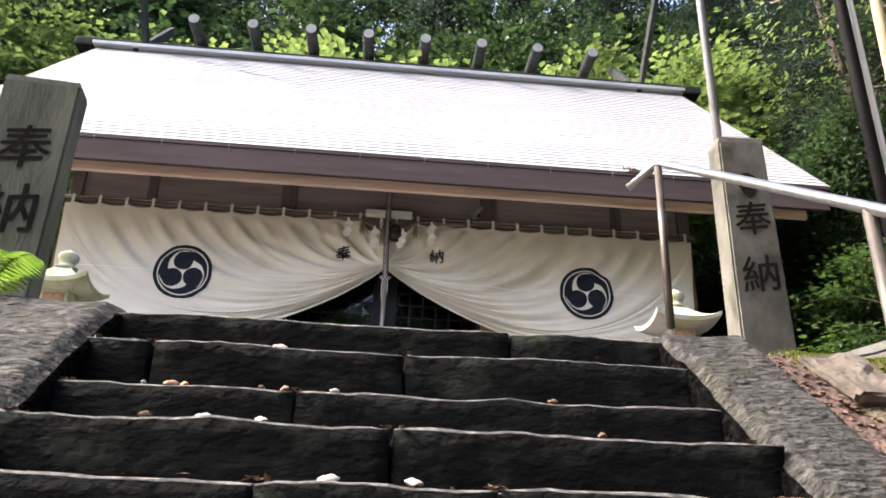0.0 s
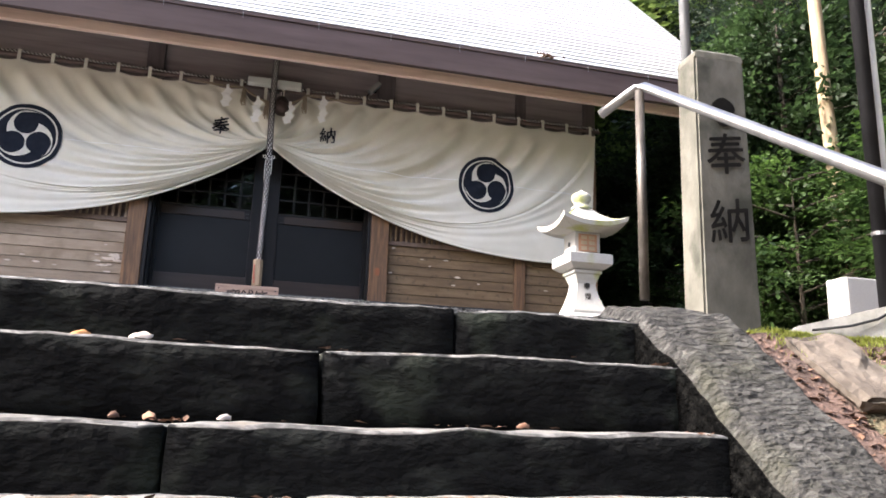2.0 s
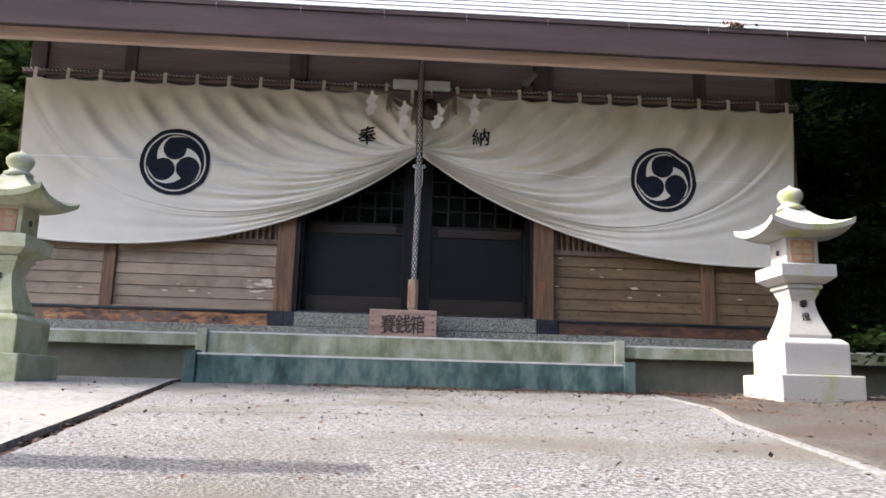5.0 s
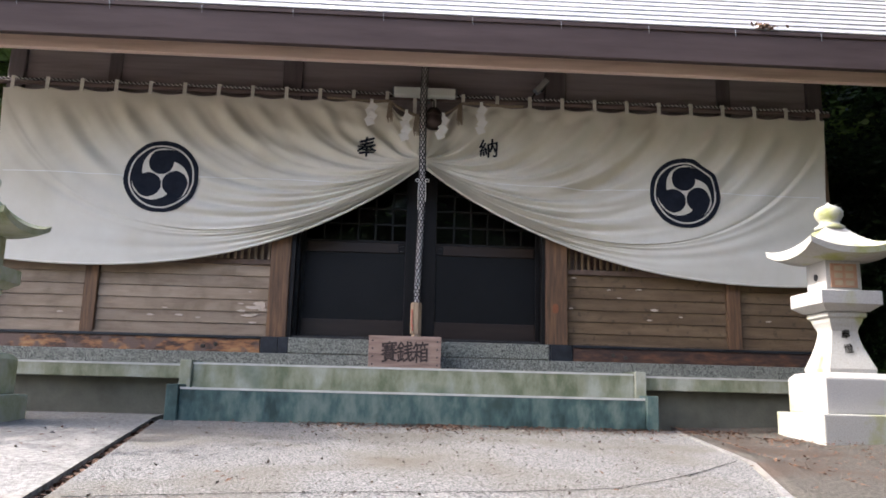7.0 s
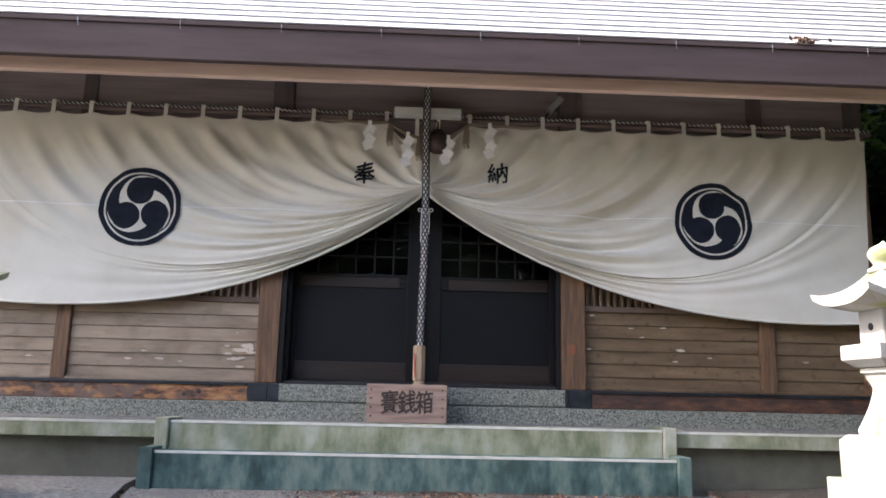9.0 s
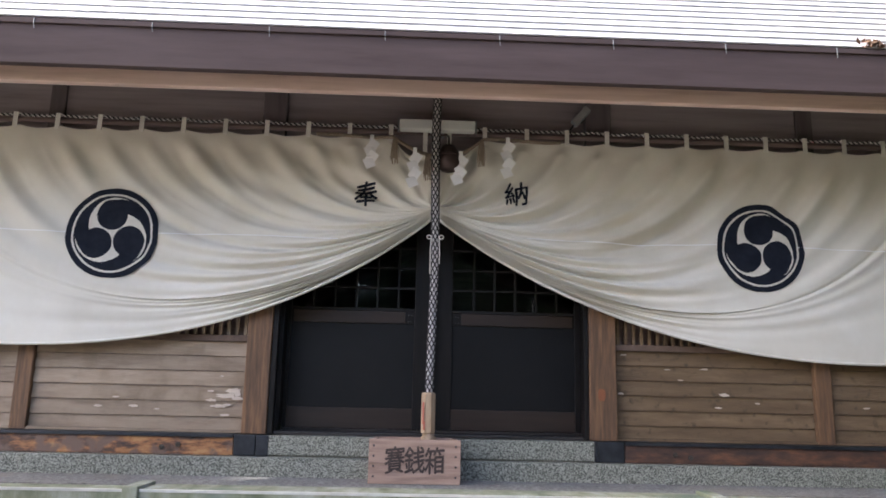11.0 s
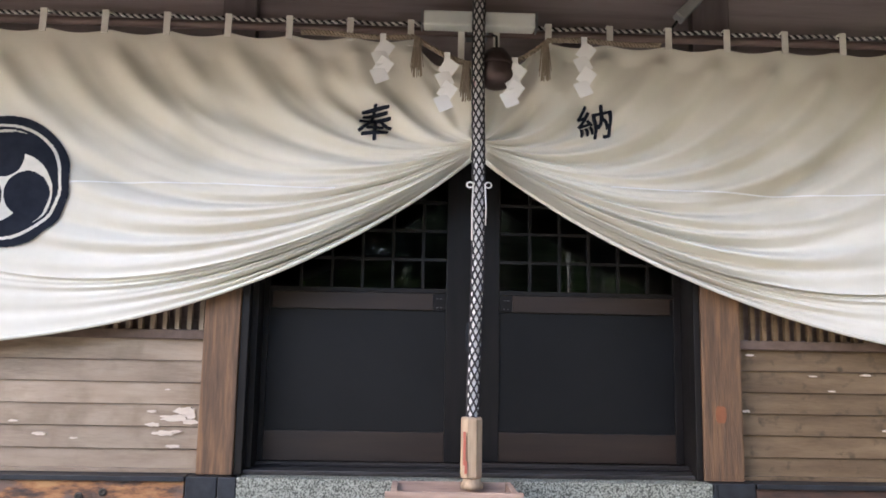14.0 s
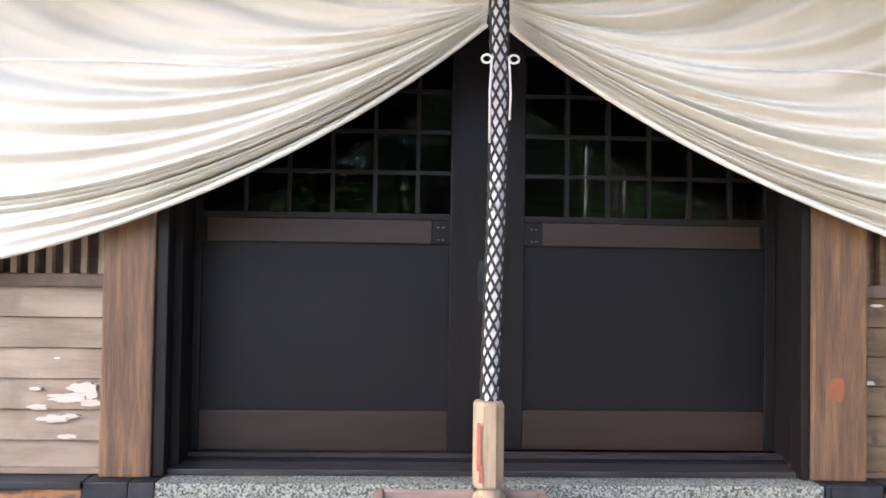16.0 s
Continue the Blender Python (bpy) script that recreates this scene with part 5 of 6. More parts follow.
# ---- leaves and plants ----
def leaf_mesh(name, mat, centres, normals, axes, sizes, slim=0.5):
    """Many small pointed leaves, each a folded pair of triangles."""
    c, nrm, ax = (np.asarray(a, dtype=float) for a in (centres, normals, axes))
    s = np.asarray(sizes, dtype=float)[:, None]
    ax = ax / np.linalg.norm(ax, axis=1)[:, None]
    w = np.cross(nrm, ax)
    w = w / np.maximum(1e-6, np.linalg.norm(w, axis=1))[:, None]
    up = np.cross(ax, w)
    v = np.stack([c - ax * s * 0.5, c + w * s * slim * 0.5 + up * s * 0.08, c + ax * s * 0.5, c - w * s * slim * 0.5 + up * s * 0.08], axis=1).reshape(-1, 3)
    n = len(c)
    me = bpy.data.meshes.new(name)
    idx = np.arange(n)[:, None] * 4
    faces = np.concatenate([idx + np.array([0, 1, 2]), idx + np.array([0, 2, 3])], axis=1).reshape(-1, 3)
    me.from_pydata(v.tolist(), [], faces.tolist())
    me.materials.append(mat)
    return me


def crown_sprays(rng, sprays, per, spread, leaf, droop, flat):
    """Leaves in flat sprays: each spray fans out from its centre."""
    cs, ns, axs, ss = [], [], [], []
    for centre, outward in sprays:
        k = rng.uniform(0.7, 1.3)
        tilt = np.array([rng.normal(0, 0.3), rng.normal(0, 0.3), 1.0]) * flat + rng.normal(0, 1, 3) * (1 - flat)
        tilt /= np.linalg.norm(tilt)
        off = rng.normal(0, spread * k, (per, 3))
        off -= np.outer(off @ tilt, tilt) * 0.8
        off += np.outer(np.ones(per), outward) * rng.uniform(0, spread, (per, 1))
        off[:, 2] -= droop * np.sum(off[:, :2] ** 2, axis=1)
        ax = off + rng.normal(0, 0.4 * spread, (per, 3)) + np.array(outward) * spread * 0.6
        cs.append(np.array(centre) + off)
        ns.append(tilt + rng.normal(0, 0.2, (per, 3)))
        axs.append(ax)
        ss.append(rng.uniform(0.7, 1.3, per) * leaf)
    return np.concatenate(cs), np.concatenate(ns), np.concatenate(axs), np.concatenate(ss)


def make_tree(name, seed, height, trunk_r, crown_from, reach, shape, leaf_mat, bark, leaf, n_limbs, sprays_per, per, droop, flat, label, group, spread=0.0, slim=0.5):
    rng = np.random.default_rng(seed)
    ob = thing(name, (0, 0, 0), label, "tree", group)
    bend = rng.normal(0, 0.03 * height, 2)
    mid = lambda z: Vector((bend[0] * (z / height) ** 1.6, bend[1] * (z / height) ** 1.6, z))
    zs = [-0.6 + (height + 0.6) * k / 12 for k in range(13)]
    bm = tube([mid(max(z, 0)) + Vector((0, 0, min(z, 0))) for z in zs], [trunk_r * (1.25 if z < 0 else (1 - 0.9 * z / height)) for z in zs], 10)
    bm.verts.ensure_lookup_table()
    rings = [bm.verts[10 * k:10 * k + 10] for k in range(13)]
    sprays = []
    for k in range(n_limbs):
        t = (k + rng.uniform(0, 1)) / n_limbs
        z = height * (crown_from + (1 - crown_from) * t * 0.97)
        a = 2.4 * k + rng.uniform(-0.5, 0.5)
        r = reach * shape(t) * rng.uniform(0.65, 1.2)
        p0 = mid(z)
        d = Vector((math.cos(a), math.sin(a), 0))
        p1 = p0 + d * r * 0.55 + Vector((0, 0, r * (0.3 - droop)))
        p2 = p0 + d * r + Vector((0, 0, r * (0.32 - 2 * droop)))
        r0 = max(0.012, trunk_r * (1 - 0.9 * z / height) * 0.28)
        near = min((v for ring in rings for v in ring), key=lambda v: (v.co - p0 - d * 0.1).length)
        first = len(bm.verts)
        tube([p0, p1, p2], [r0, r0 * 0.6, r0 * 0.2], 5, bm, False)
        bm.verts.ensure_lookup_table()
        ring = bm.verts[first:first + 5]
        for q in range(5):
            bm.faces.new([near, ring[(q + 1) % 5], ring[q]])
        pads = max(2, sprays_per // 4)
        for w in range(pads):
            u = 0.35 + 0.65 * (w + rng.uniform(0, 1)) / pads
            c = p0 * (1 - u) ** 2 + p1 * 2 * u * (1 - u) + p2 * u * u + Vector(rng.normal(0, 0.13 * r, 3))
            for q in range(sprays_per // pads + 1):
                e = c + Vector((rng.normal(0, 0.13 * r), rng.normal(0, 0.13 * r), rng.normal(0, 0.04 * r) - droop * 0.25 * r * rng.uniform(0, 1)))
                sprays.append(((e.x, e.y, e.z), (d.x, d.y, -droop)))
    part("trunk", bm, bark, ob, smooth=True)
    me = leaf_mesh("crown", leaf_mat, *crown_sprays(rng, sprays, per, max(leaf * 2.0, spread), leaf, droop, flat), slim)
    crown = new("crown", me)
    crown.parent = ob
    return ob


dome = lambda t: math.sin(math.pi * (0.12 + 0.83 * t)) ** 0.7
cone = lambda t: 1.02 - 0.9 * t
TREES = {
    "maple": [make_tree("maple_tree", 11 + k, 7.5, 0.16, 0.18, 3.1, dome, M_LEAF_MAPLE, M_BARK, 0.17, 24, 10, 44, 0.05, 0.95, "light green maple tree with layered sprays of leaves", "hillside trees", 0.36, 0.75) for k in range(2)],
    "cypress": [make_tree("cypress_tree", 31 + k, 12.0, 0.22, 0.12, 2.6, cone, M_LEAF_CEDAR, M_BARK, 0.2, 44, 11, 28, 0.28, 0.5, "tall dark green cypress with drooping sprays", "forest trees", 0.42, 0.5) for k in range(2)],
    "broad": [make_tree("broadleaf_tree", 51 + k, 9.5, 0.2, 0.2, 3.1, dome, M_LEAF_BROAD, M_BARK, 0.2, 36, 11, 28, 0.12, 0.7, "broadleaf evergreen tree with a ragged green crown", "forest trees", 0.4, 0.7) for k in range(2)],
    "near": [make_tree("cedar_tree", 91 + k, 12.0, 0.2, 0.28, 2.7, cone, M_LEAF_CEDAR if k else M_LEAF_BROAD, M_BARK, 0.078, 36, 13, 48, 0.30, 0.45, "tall cedar with hanging grey-green sprays above a bare trunk", "forest trees", 0.22, 0.6) for k in range(2)],
    "shrub": [make_tree("shrub", 71 + k, 1.9, 0.03, 0.05, 1.15, dome, M_LEAF_SHRUB, M_BARK, 0.055, 20, 7, 46, 0.12, 0.9, "low leafy green shrub on the forest floor", "shrubs", 0.13, 0.65) for k in range(2)],
}
PLANTED = []


def plant(kind, x, y, scale, turn, sink=0.15):
    src = TREES[kind][len(PLANTED) % 2]
    m = pose(x, y, ground_z(x, y) - sink, 0, 0, turn)
    ob = copy_thing(src, m)
    ob.scale = (scale, scale, scale)
    PLANTED.append(ob)


rng = np.random.default_rng(7)
# bright maples right behind the hall
for k in range(13):
    plant("maple", -12 + 2.1 * k + rng.uniform(-0.6, 0.6), 17.0 + rng.uniform(-1, 1.5), rng.uniform(1.05, 1.35), rng.uniform(0, 360))
for k in range(12):
    plant("maple" if k % 3 == 0 else "broad", -14 + 2.6 * k + rng.uniform(-0.8, 0.8), 21.5 + rng.uniform(-1, 1.5), rng.uniform(1.0, 1.3), rng.uniform(0, 360))
for k in range(14):
    plant("cypress" if k % 2 else "broad", -20 + 3.2 * k + rng.uniform(-1, 1), 27 + rng.uniform(-1.5, 1.5), rng.uniform(1.0, 1.3), rng.uniform(0, 360))
for k in range(14):
    plant("cypress", -26 + 4.2 * k + rng.uniform(-1, 1), 36 + rng.uniform(-2, 2), rng.uniform(1.2, 1.6), rng.uniform(0, 360))
# forest to the east
for k in range(12):
    plant("near", 9.6 + rng.uniform(-0.8, 2.2), 2.0 + 1.7 * k, rng.uniform(0.85, 1.15), rng.uniform(0, 360))
for k in range(10):
    plant("cypress" if k % 2 else "maple", 14.5 + rng.uniform(-1, 2), 0.0 + 2.3 * k, rng.uniform(1.0, 1.3), rng.uniform(0, 360))
for k in range(8):
    plant("cypress", 20 + rng.uniform(-1, 2), -2 + 3.4 * k, rng.uniform(1.2, 1.5), rng.uniform(0, 360))
for k in range(16):
    plant("shrub", 5.6 + 0.24 * (k % 5) * 2 + rng.uniform(-0.3, 0.5), 4.6 + 0.55 * k + rng.uniform(-0.3, 0.3), rng.uniform(0.8, 1.35), rng.uniform(0, 360), 0.05)
# forest to the west, kept back from the sun's way
for k in range(11):
    plant("broad" if k % 2 else "maple", -10.5 - rng.uniform(0, 2.5), 9.5 + 1.3 * k, rng.uniform(0.8, 1.05), rng.uniform(0, 360))
for k in range(8):
    plant("shrub", -6.4 - rng.uniform(0, 1.2), 9.0 + 0.8 * k, rng.uniform(0.9, 1.4), rng.uniform(0, 360), 0.05)
# layered young maples close beside the hall
for x, y, k in ((6.2, 9.6, 0.4), (6.7, 10.9, 0.5), (7.4, 9.4, 0.55), (6.3, 12.2, 0.42), (7.8, 11.8, 0.6), (-6.5, 10.2, 0.45), (-7.0, 11.8, 0.55), (-6.7, 13.2, 0.5)):
    plant("broad" if x > 0 else "maple", x, y, k, rng.uniform(0, 360), 0.05)
# trees behind the walk, mirrored in the door glass; open westward for light
for k in range(10):
    plant("cypress" if k % 2 else "broad", -7.5 + 2.6 * k + rng.uniform(-0.6, 0.6), -12 - rng.uniform(0, 3), rng.uniform(1.15, 1.4), rng.uniform(0, 360))
for k in range(7):
    plant("broad", -8.5 + 3.7 * k + rng.uniform(-0.8, 0.8), -18 - rng.uniform(0, 3), rng.uniform(1.4, 1.7), rng.uniform(0, 360))
# unseen trees added to block sky light from the southeast
for k in range(6):
    plant("cypress" if k % 2 else "broad", 6.5 + 2.4 * k, -2.5 - 1.6 * k + rng.uniform(-0.5, 0.5), rng.uniform(0.9, 1.15), rng.uniform(0, 360))
# nearer light blockers, also out of view
for x, y, k in ((7.3, 0.2, 0.95), (6.9, -2.6, 1.0), (8.2, 3.0, 0.9), (5.0, -6.0, 1.0), (2.2, -8.5, 1.05)):
    plant("near", x, y, k, rng.uniform(0, 360))
for src in [t for ts in TREES.values() for t in ts]:
    for o in (*src.children_recursive, src):
        bpy.data.objects.remove(o)

# bare pale trunk in the sun
bare = thing("pale_tree", (6.88, 8.0, ground_z(6.88, 8.0)), "slender tree with pale tan sunlit bark and a bare lower trunk", "tree")
part("trunk", tube([(0.12, 0, -0.4), (0.05, 0, 1.5), (0, 0.05, 3.2), (-0.1, 0, 5.0), (-0.05, 0, 7.0), (0.1, 0.1, 9.5)], [0.13, 0.1, 0.085, 0.08, 0.07, 0.05], 12), M_PALEBARK, bare, smooth=True)
bm = bmesh.new()
for k in range(7):
    a, z = 2.2 * k, 6.2 + 0.45 * k
    tube([(0, 0, z), (0.7 * math.cos(a), 0.7 * math.sin(a), z + 0.5), (1.5 * math.cos(a), 1.5 * math.sin(a), z + 0.6)], [0.04, 0.025, 0.01], 5, bm)
part("branches", bm, M_PALEBARK, bare)
rg = np.random.default_rng(5)
sp = [((1.3 * math.cos(2.2 * k) + rg.normal(0, 0.4), 1.3 * math.sin(2.2 * k) + rg.normal(0, 0.4), 6.8 + 0.45 * (k % 7) + rg.normal(0, 0.3)), (math.cos(2.2 * k), math.sin(2.2 * k), -0.1)) for k in range(110)]
c = new("crown", leaf_mesh("crown", M_LEAF_MAPLE, *crown_sprays(rg, sp, 14, 0.3, 0.13, 0.1, 0.7)))
c.parent = bare


def fern(place, size, seed):
    rg = np.random.default_rng(seed)
    ob = thing("fern", place, "fresh green fern with feathered fronds beside the pillar", "fern", "ferns")
    for f in range(7):
        a = f * 0.9 + rg.uniform(-0.2, 0.2)
        d = Vector((math.cos(a), math.sin(a), 0))
        side = Vector((-d.y, d.x, 0))
        h, r = size * rg.uniform(0.9, 1.25), size * rg.uniform(0.3, 0.6)
        mid = [d * r * t + Vector((0, 0, h * (1.7 * t - 1.0 * t * t))) for t in [k / 22 for k in range(23)]]
        bm = tube(mid, [0.004] * 22 + [0.001], 4)
        for k in range(4, 22):
            w = size * 0.3 * math.sin(math.pi * k / 23) ** 0.8 + 0.01
            for s in (-1, 1):
                p = mid[k]
                e = p + side * s * w + d * w * 0.35 - Vector((0, 0, w * 0.25))
                b2 = mid[k] + (mid[min(k + 1, 22)] - mid[k]) * 0.8
                vs = [bm.verts.new(v) for v in (p, p * 0.5 + e * 0.5 - d * 0.006, e, b2 * 0.5 + e * 0.5 + d * 0.004, b2)]
                bm.faces.new(vs)
        part("frond", bm, M_FERN, ob)


fern((-1.55, 2.84, 2.27), 0.4, 3)
fern((-1.8, 2.72, 2.24), 0.30, 4)


def tufts(name, mat, label, n, place, h, seed):
    rg = np.random.default_rng(seed)
    cs, ns, axs, ss = [], [], [], []
    for k in range(n):
        x, y = place(rg)
        z = max(ground_z(x, y), bank_z(x, y) if x > 1.36 and y < 3.1 else -9)
        ax = np.array([rg.normal(0, 0.5), rg.normal(0, 0.5), 1.0])
        s = h * rg.uniform(0.5, 1.3)
        cs.append((x, y, z + s * 0.35)), axs.append(ax), ns.append(rg.normal(0, 1, 3)), ss.append(s)
    ob = new(name, leaf_mesh(name, mat, cs, ns, axs, ss, 0.16))
    return tagged(ob, label, "grass", kind="stuff")


tufts("grass", M_MOSS, "short yellow-green moss and grass on the bank", 5000, lambda rg: (1.55 + rg.gamma(2, 0.2), 2.83 + rg.normal(0, 0.08)), 0.026, 21)
tufts("grass", M_FERN, "short green grass at the edge of the curb", 900, lambda rg: (-1.6 - rg.gamma(2, 0.2), 2.4 + rg.normal(0, 0.4)), 0.06, 22)


def litter(name, label, n, place, size, seed, mat):
    rg = np.random.default_rng(seed)
    cs, ns, axs, ss = [], [], [], []
    for k in range(n):
        x, y, z = place(rg)
        s = size * rg.uniform(0.4, 1.3)
        cs.append((x, y, z + 0.003 + s * rg.uniform(0, 0.07))), ns.append((rg.normal(0, 0.22), rg.normal(0, 0.22), 1)), axs.append((rg.normal(), rg.normal(), rg.normal(0, 0.15))), ss.append(s)
    return tagged(new(name, leaf_mesh(name, mat, cs, ns, axs, ss, 0.55)), label, "leaf litter", kind="stuff")


def on_bank(rg):
    x, y = rg.uniform(1.42, 3.6), rg.uniform(0.2, 2.95)
    return x, y, bank_z(x, y)


def on_landing(rg):
    if rg.uniform() < 0.88:
        x, y = rg.choice([-0.55, 0.05, 0.2, 0.95, 1.7, 2.5, 3.1]) + rg.normal(0, 0.16 + 0.4 * (rg.uniform() < 0.4)), 7.9 - rg.gamma(1.3, 0.16)
        if x > 2.5:
            y -= 0.5
    else:
        x, y = rg.uniform(-2.6, 3.8), rg.uniform(3.0, 7.9)
    return x, y, landing_z(x, y) + 0.012


def on_east(rg):
    x = rg.uniform(1.6, 4.6)
    y = 7.9 - min(4.4, rg.gamma(1.6, 0.9))
    return max(x, 2.02), y, landing_z(x, y) + 0.03 * smooth(6.0, 7.2, y) + 0.008


def on_steps(rg):
    i = int(rg.integers(1, 9))
    z, y, _ = TREADS[i]
    return rg.uniform(-0.95, 0.98), y + 0.2 - rg.gamma(1.5, 0.035), z + 0.004


litter("leaf_litter", "brown dry leaves and needles strewn on the bank", 5200, on_bank, 0.034, 31, M_DRYLEAF)
litter("leaf_litter", "scattered brown leaf fragments on the concrete paving", 3400, on_landing, 0.030, 32, M_DRYLEAF)
litter("pebble_grit", "pale small stones and chips at the foot of the step", 160, lambda rg: (lambda x, y: (x, y, landing_z(x, y) + 0.004))(rg.normal(0.5, 1.0), 7.88 - rg.gamma(1.3, 0.2)), 0.035, 39, M_PALELEAF)
litter("grit", "small dark grit and twig bits on the paving", 1700, lambda rg: (lambda x, y: (x, y, landing_z(x, y) + 0.003))(rg.uniform(-1.3, 1.5), 3.0 + 4.9 * rg.uniform() ** 0.7), 0.022, 38, M_BARK)
litter("leaf_litter", "brown leaf litter on bare earth beside the paving", 1900, on_east, 0.028, 33, M_DRYLEAF)
litter("leaf_litter", "small dry leaf bits caught on the stone steps", 220, on_steps, 0.03, 34, M_DRYLEAF)
litter("leaf_litter", "brown debris in the drain gap beside the paving", 700, lambda rg: (lambda t: (-0.99 - 1.0 * t + rg.uniform(-0.05, 0.0), 2.9 + 5.0 * t, landing_z(0, 2.9 + 5.0 * t) - 0.018))(rg.uniform(0, 1)), 0.05, 35, M_DRYLEAF)


def in_joints(rg):
    z, y, xs = TREADS[int(rg.integers(1, 7))]
    x = xs[int(rg.integers(0, len(xs)))]
    x = min(max(x, -0.92), 1.03) + rg.normal(0, 0.02)
    return x, y - 0.002 + abs(rg.normal(0, 0.05)), z - 0.002 + 0.006 * rg.uniform()


litter("leaf_litter", "reddish-brown bits gathered at the joints of the steps", 260, in_joints, 0.026, 36, M_DRYLEAF)


def curled_leaf(x, step, size, mat, turn, label, dy=0.12):
    z, y, _ = TREADS[step]
    bm, rows = bmesh.new(), []
    for i in range(9):
        u = i / 8 * 2 - 1
        w = 0.5 * math.sqrt(max(0.0, 1 - u * u)) + 0.02
        rows.append([bm.verts.new((u * size * 0.5, v * w * size, size * (0.2 * (1 - u * u) * (1 - 1.6 * (v * 2) ** 2) + 0.06 * u * u * u + 0.05 * math.sin(4 * u + 9 * v)) + 0.008)) for v in (-0.5, -0.25, 0, 0.25, 0.5)])
    for a, b in zip(rows, rows[1:]):
        for k in range(4):
            bm.faces.new([a[k], a[k + 1], b[k + 1], b[k]])
    r = bmesh.ops.extrude_face_region(bm, geom=bm.faces[:])
    bmesh.ops.translate(bm, verts=[v for v in r["geom"] if isinstance(v, bmesh.types.BMVert)], vec=(0, 0, -0.0015))
    ob = part("dry_leaf", bm, mat, None, smooth=True)
    ob.location, ob.rotation_euler = (x, y + dy, z + 0.004), (0, 0, radians(turn))
    tagged(ob, label, "leaf", "fallen leaves")


curled_leaf(-0.34, 1, 0.055, M_PALELEAF, 10, "pale curled dry leaf on a stone step", 0.06)
curled_leaf(-0.475, 1, 0.045, M_ORANGELEAF, 30, "orange dry leaf on a stone step", 0.07)
for x, st, sz, m, tn in ((-0.62, 2, 0.06, M_DRYLEAF, 20), (-0.70, 2, 0.035, M_PALELEAF, 80), (-0.58, 2, 0.045, M_ORANGELEAF, 140), (-0.13, 2, 0.05, M_PALELEAF, 40), (-0.35, 2, 0.05, M_DRYLEAF, 75),
                         (-0.28, 2, 0.06, M_DRYLEAF, 120), (0.55, 2, 0.05, M_DRYLEAF, 15), (-0.45, 3, 0.07, M_PALELEAF, 15), (-0.6, 3, 0.06, M_DRYLEAF, 60), (-0.3, 3, 0.055, M_PALELEAF, 150),
                         (-0.1, 4, 0.07, M_PALELEAF, 5), (0.1, 4, 0.06, M_PALELEAF, 170), (0.62, 3, 0.05, M_DRYLEAF, 100)):
    curled_leaf(x, st, sz * 0.75, m, tn, {"dry_brown_leaf": "brown", "pale_dry_leaf": "pale", "orange_dry_leaf": "orange"}[m.name] + " curled dry leaf on a stone step", 0.05)

# peeled paint on the boards
for x, z, w, h in ((-1.53, 3.709, 0.12, 0.045), (-1.57, 3.67, 0.17, 0.04), (-1.49, 3.65, 0.09, 0.03), (-1.69, 3.634, 0.09, 0.025), (-1.63, 3.59, 0.13, 0.028), (-1.56, 3.602, 0.07, 0.02), (-1.70, 3.704, 0.06, 0.016),
                   (-1.575, 3.524, 0.085, 0.02), (-1.49, 3.69, 0.05, 0.06), (-1.62, 3.82, 0.03, 0.008), (-2.28, 3.58, 0.08, 0.022), (-2.55, 3.575, 0.07, 0.018), (-2.10, 3.56, 0.05, 0.012), (-2.42, 3.645, 0.06, 0.012), (-3.4, 3.58, 0.06, 0.016),
                   (1.52, 3.655, 0.06, 0.018), (1.55, 3.96, 0.05, 0.012), (2.35, 3.66, 0.09, 0.028), (2.3, 3.56, 0.06, 0.016), (2.0, 3.77, 0.05, 0.01), (1.9, 3.85, 0.05, 0.01), (2.62, 3.6, 0.05, 0.012), (3.5, 3.58, 0.06, 0.014), (2.2, 3.86, 0.07, 0.014)):
    z = z - 0.1 if x < 0 else z
    ragged = [0.85 + 0.4 * noise.noise(Vector((2.2 * math.cos(a) + 31 * x, 2.2 * math.sin(a) + 17 * z, 0.3))) + 0.14 * noise.noise(Vector((7 * math.cos(a), 7 * math.sin(a), 40 * x))) for a in [2 * math.pi * k / 40 for k in range(40)]]
    pts = [(x + 0.5 * w * max(0.2, q) * math.cos(2 * math.pi * k / 40), z + 0.5 * h * max(0.2, q) * math.sin(2 * math.pi * k / 40)) for k, q in enumerate(ragged)]
    part("bare_patch", prism(pts, 9.219 - 0.0005 * (round(abs(x) * 1000) % 7), 9.24), M_TANPATCH, wall, "pale patch of bare wood")

# small marks and fragments
part("plug", prism([(1.35 + 0.03 * math.cos(a), 3.64 + 0.05 * max(-0.9, min(0.9, 1.2 * math.sin(a)))) for a in [2 * math.pi * k / 20 for k in range(20)]], 9.1475, 9.16), M_PLUG, wall, "orange-brown filler patch on the post")
for dx, z0, z1 in ((-0.038, 3.40, 3.56), (-0.03, 3.36, 3.42)):
    part("red_mark", shift(box(dx - 0.006, dx + 0.006, -0.0575, -0.05, z0, z1), (g.x - 0.005, 0, -3.62)), M_REDMARK, rope, "faded red paint mark")
rg = np.random.default_rng(77)
cs = [(2.98 + rg.normal(0, 0.05), 7.885 + rg.normal(0, 0.01), 6.02 + abs(rg.normal(0, 0.02))) for k in range(60)]
eave_leaves = new("eave_leaves", leaf_mesh("eave_leaves", M_DRYLEAF, cs, rg.normal(0, 1, (60, 3)), rg.normal(0, 1, (60, 3)), rg.uniform(0.03, 0.07, 60), 0.4))
tagged(eave_leaves, "clump of brown dry leaves caught on the eave edge", "leaf litter", kind="stuff")
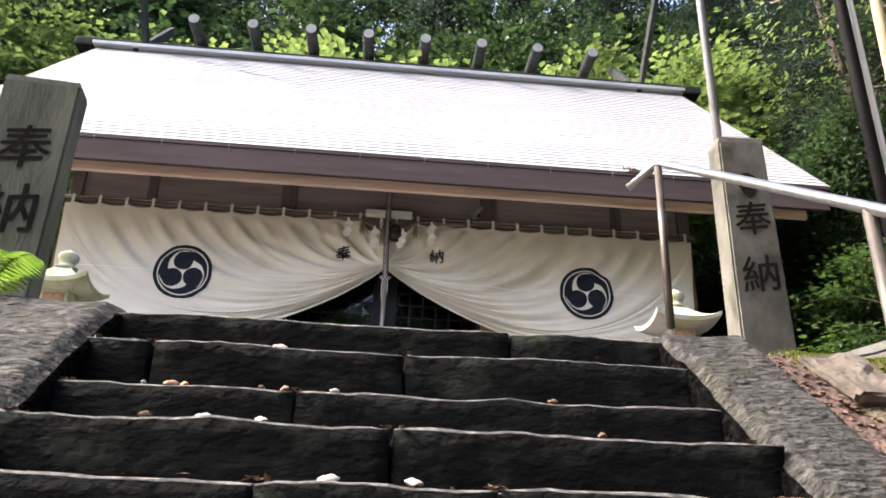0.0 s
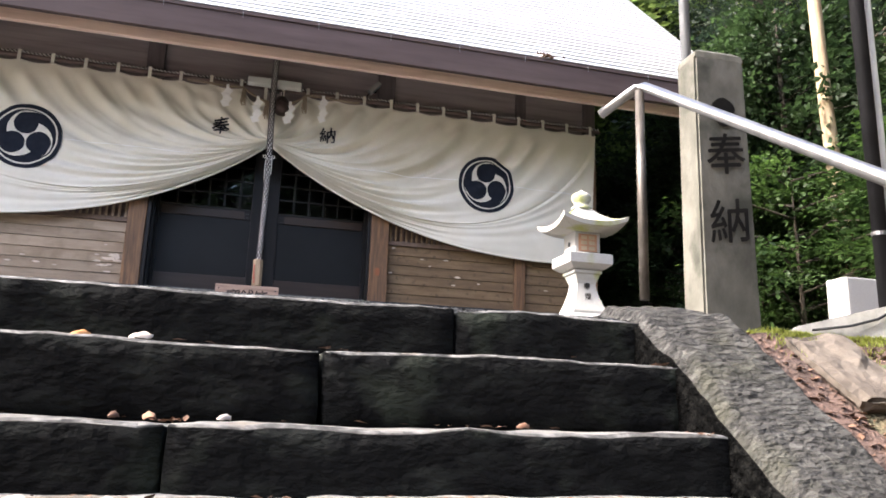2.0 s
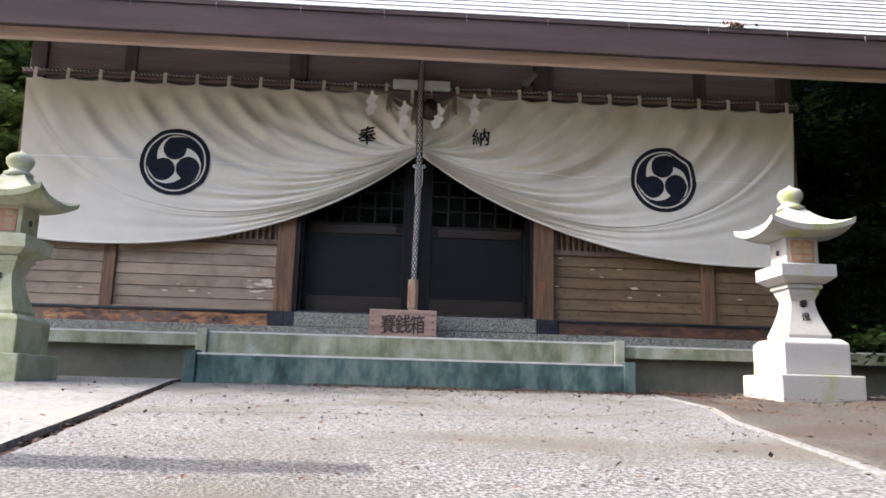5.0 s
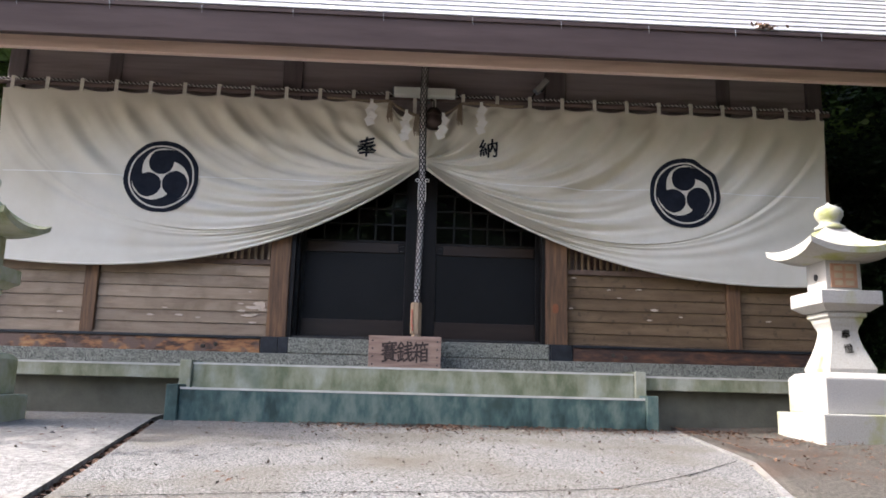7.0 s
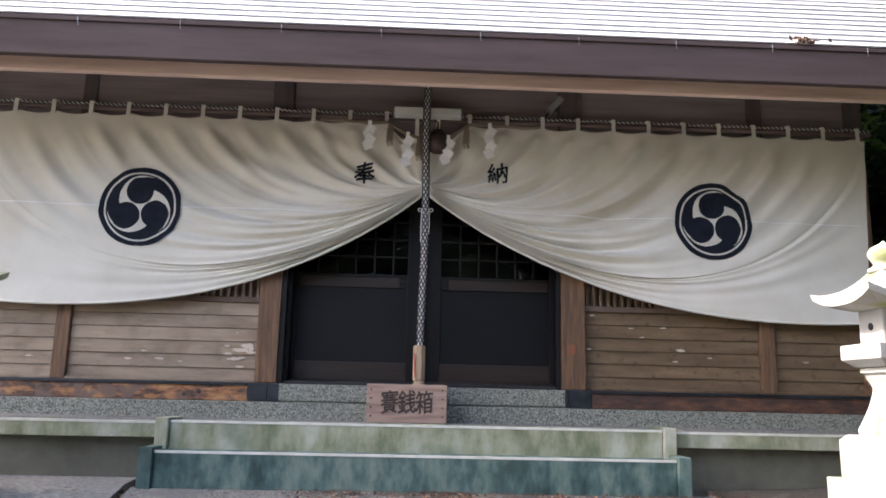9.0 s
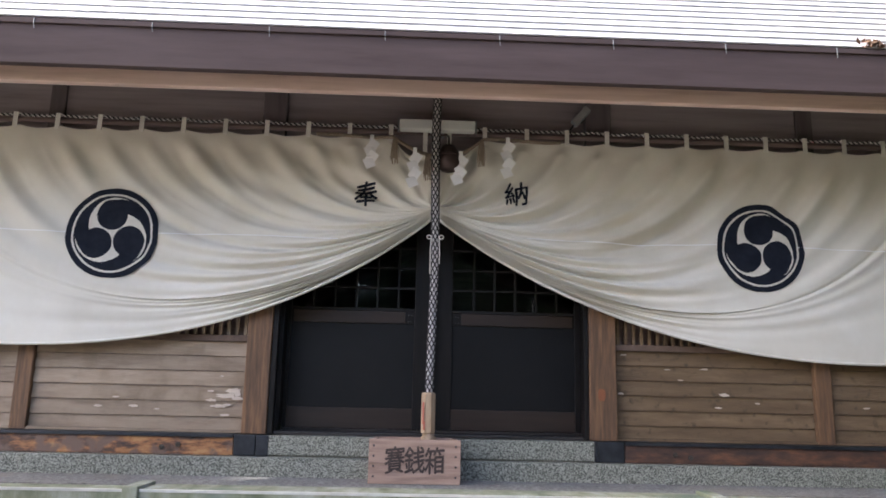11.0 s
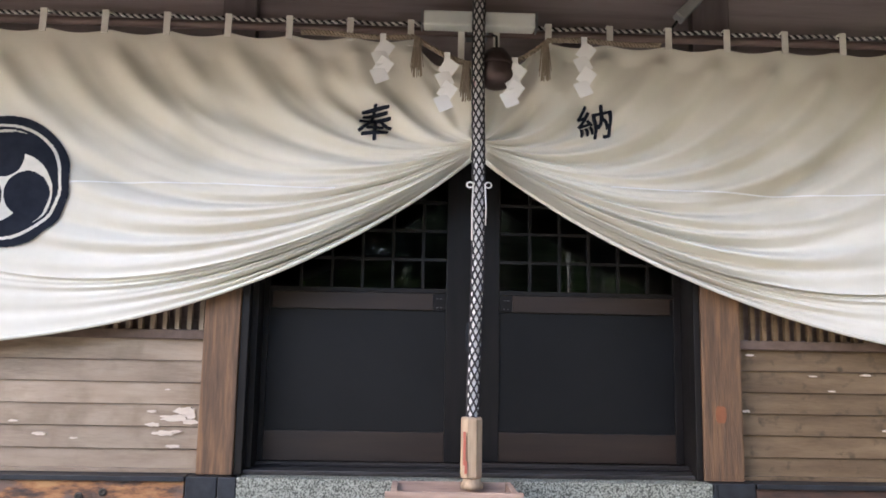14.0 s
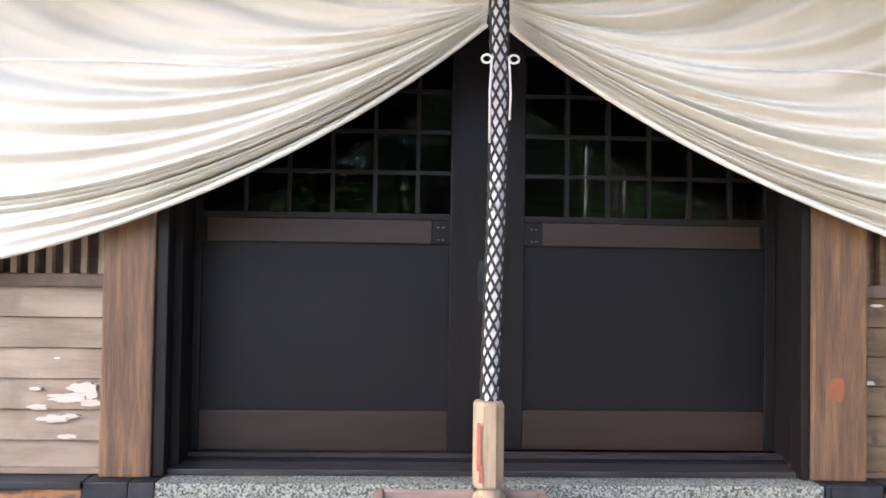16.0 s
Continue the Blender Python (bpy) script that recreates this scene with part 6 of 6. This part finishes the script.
# cracks in the paving
for pts in ([(-1.3, 4.78), (-0.8, 4.9), (-0.33, 4.99), (0.3, 5.06), (0.84, 5.2), (1.3, 5.62), (1.8, 6.2)],):
    bm = bmesh.new()
    for (xa, ya), (xb, yb) in zip(pts, pts[1:]):
        n = 8
        for k in range(n):
            u, v = k / n, (k + 1) / n
            q = [(xa + (xb - xa) * w, ya + (yb - ya) * w + 0.02 * noise.noise(Vector((20 * (xa + (xb - xa) * w), ya, 0)))) for w in (u, v)]
            bm.faces.new([bm.verts.new((x, y + d, landing_z(x, y + d) + 0.0035)) for (x, y), d in ((q[0], -0.006), (q[1], -0.005), (q[1], 0.005), (q[0], 0.006))])
    part("crack", bm, M_STEP, landing, "fine dark crack in the concrete")

cable = thing("cable", (2.0, 3.0, 2.35), "thin black cable draped along the retaining wall", "cable")
part("cord", tube([Vector(p) - Vector((2.0, 3.0, 2.35)) for p in ((1.97, 2.98, 2.36), (2.08, 2.905, 2.375), (2.16, 2.86, 2.40), (2.22, 2.83, 2.44), (2.27, 2.87, 2.50), (2.31, 2.94, 2.52))], 0.005, 6), M_BLACKPOLE, cable, smooth=True)

# pale worn nosings, their sunlit line put into the colour, and small fittings
part("nosing", box(-1.829, 1.829, 7.926, 7.95, 2.786, 2.8035), M_NOSING, platform, "pale worn step edge with its sunlit line coloured in")
part("nosing", box(-1.799, 1.799, 8.126, 8.15, 2.985, 3.0015), M_NOSING, platform, "pale worn step edge with its sunlit line coloured in")
for s0 in (-1, 1):
    a, b = sorted((s0 * 1.901, s0 * 5.199))
    part("nosing", box(a, b, 8.216, 8.24, 2.972, 2.9885), M_NOSING, platform, "pale worn step edge with its sunlit line coloured in")
for x, z in ((-2.0, 3.185), (-1.88, 3.205), (1.9, 3.2), (2.02, 3.18)):
    bm = lathe([(0.008, 0), (0.02, 0), (0.02, 0.006), (0.012, 0.008), (0.008, 0.004)], 16)
    bmesh.ops.rotate(bm, verts=bm.verts, cent=(0, 0, 0), matrix=Matrix.Rotation(radians(90), 3, "X"))
    part("bolt_ring", shift(bm, (x, 9.109, z)), M_RUSTSTEEL, wall)
for k in range(14):
    x = -5.0 + 0.77 * k
    part("gutter_hook", tube([(x, 7.893, 6.0), (x, 7.89, 5.965), (x + 0.004, 7.897, 5.93)], 0.0035, 5), M_GREYMETAL, roof)
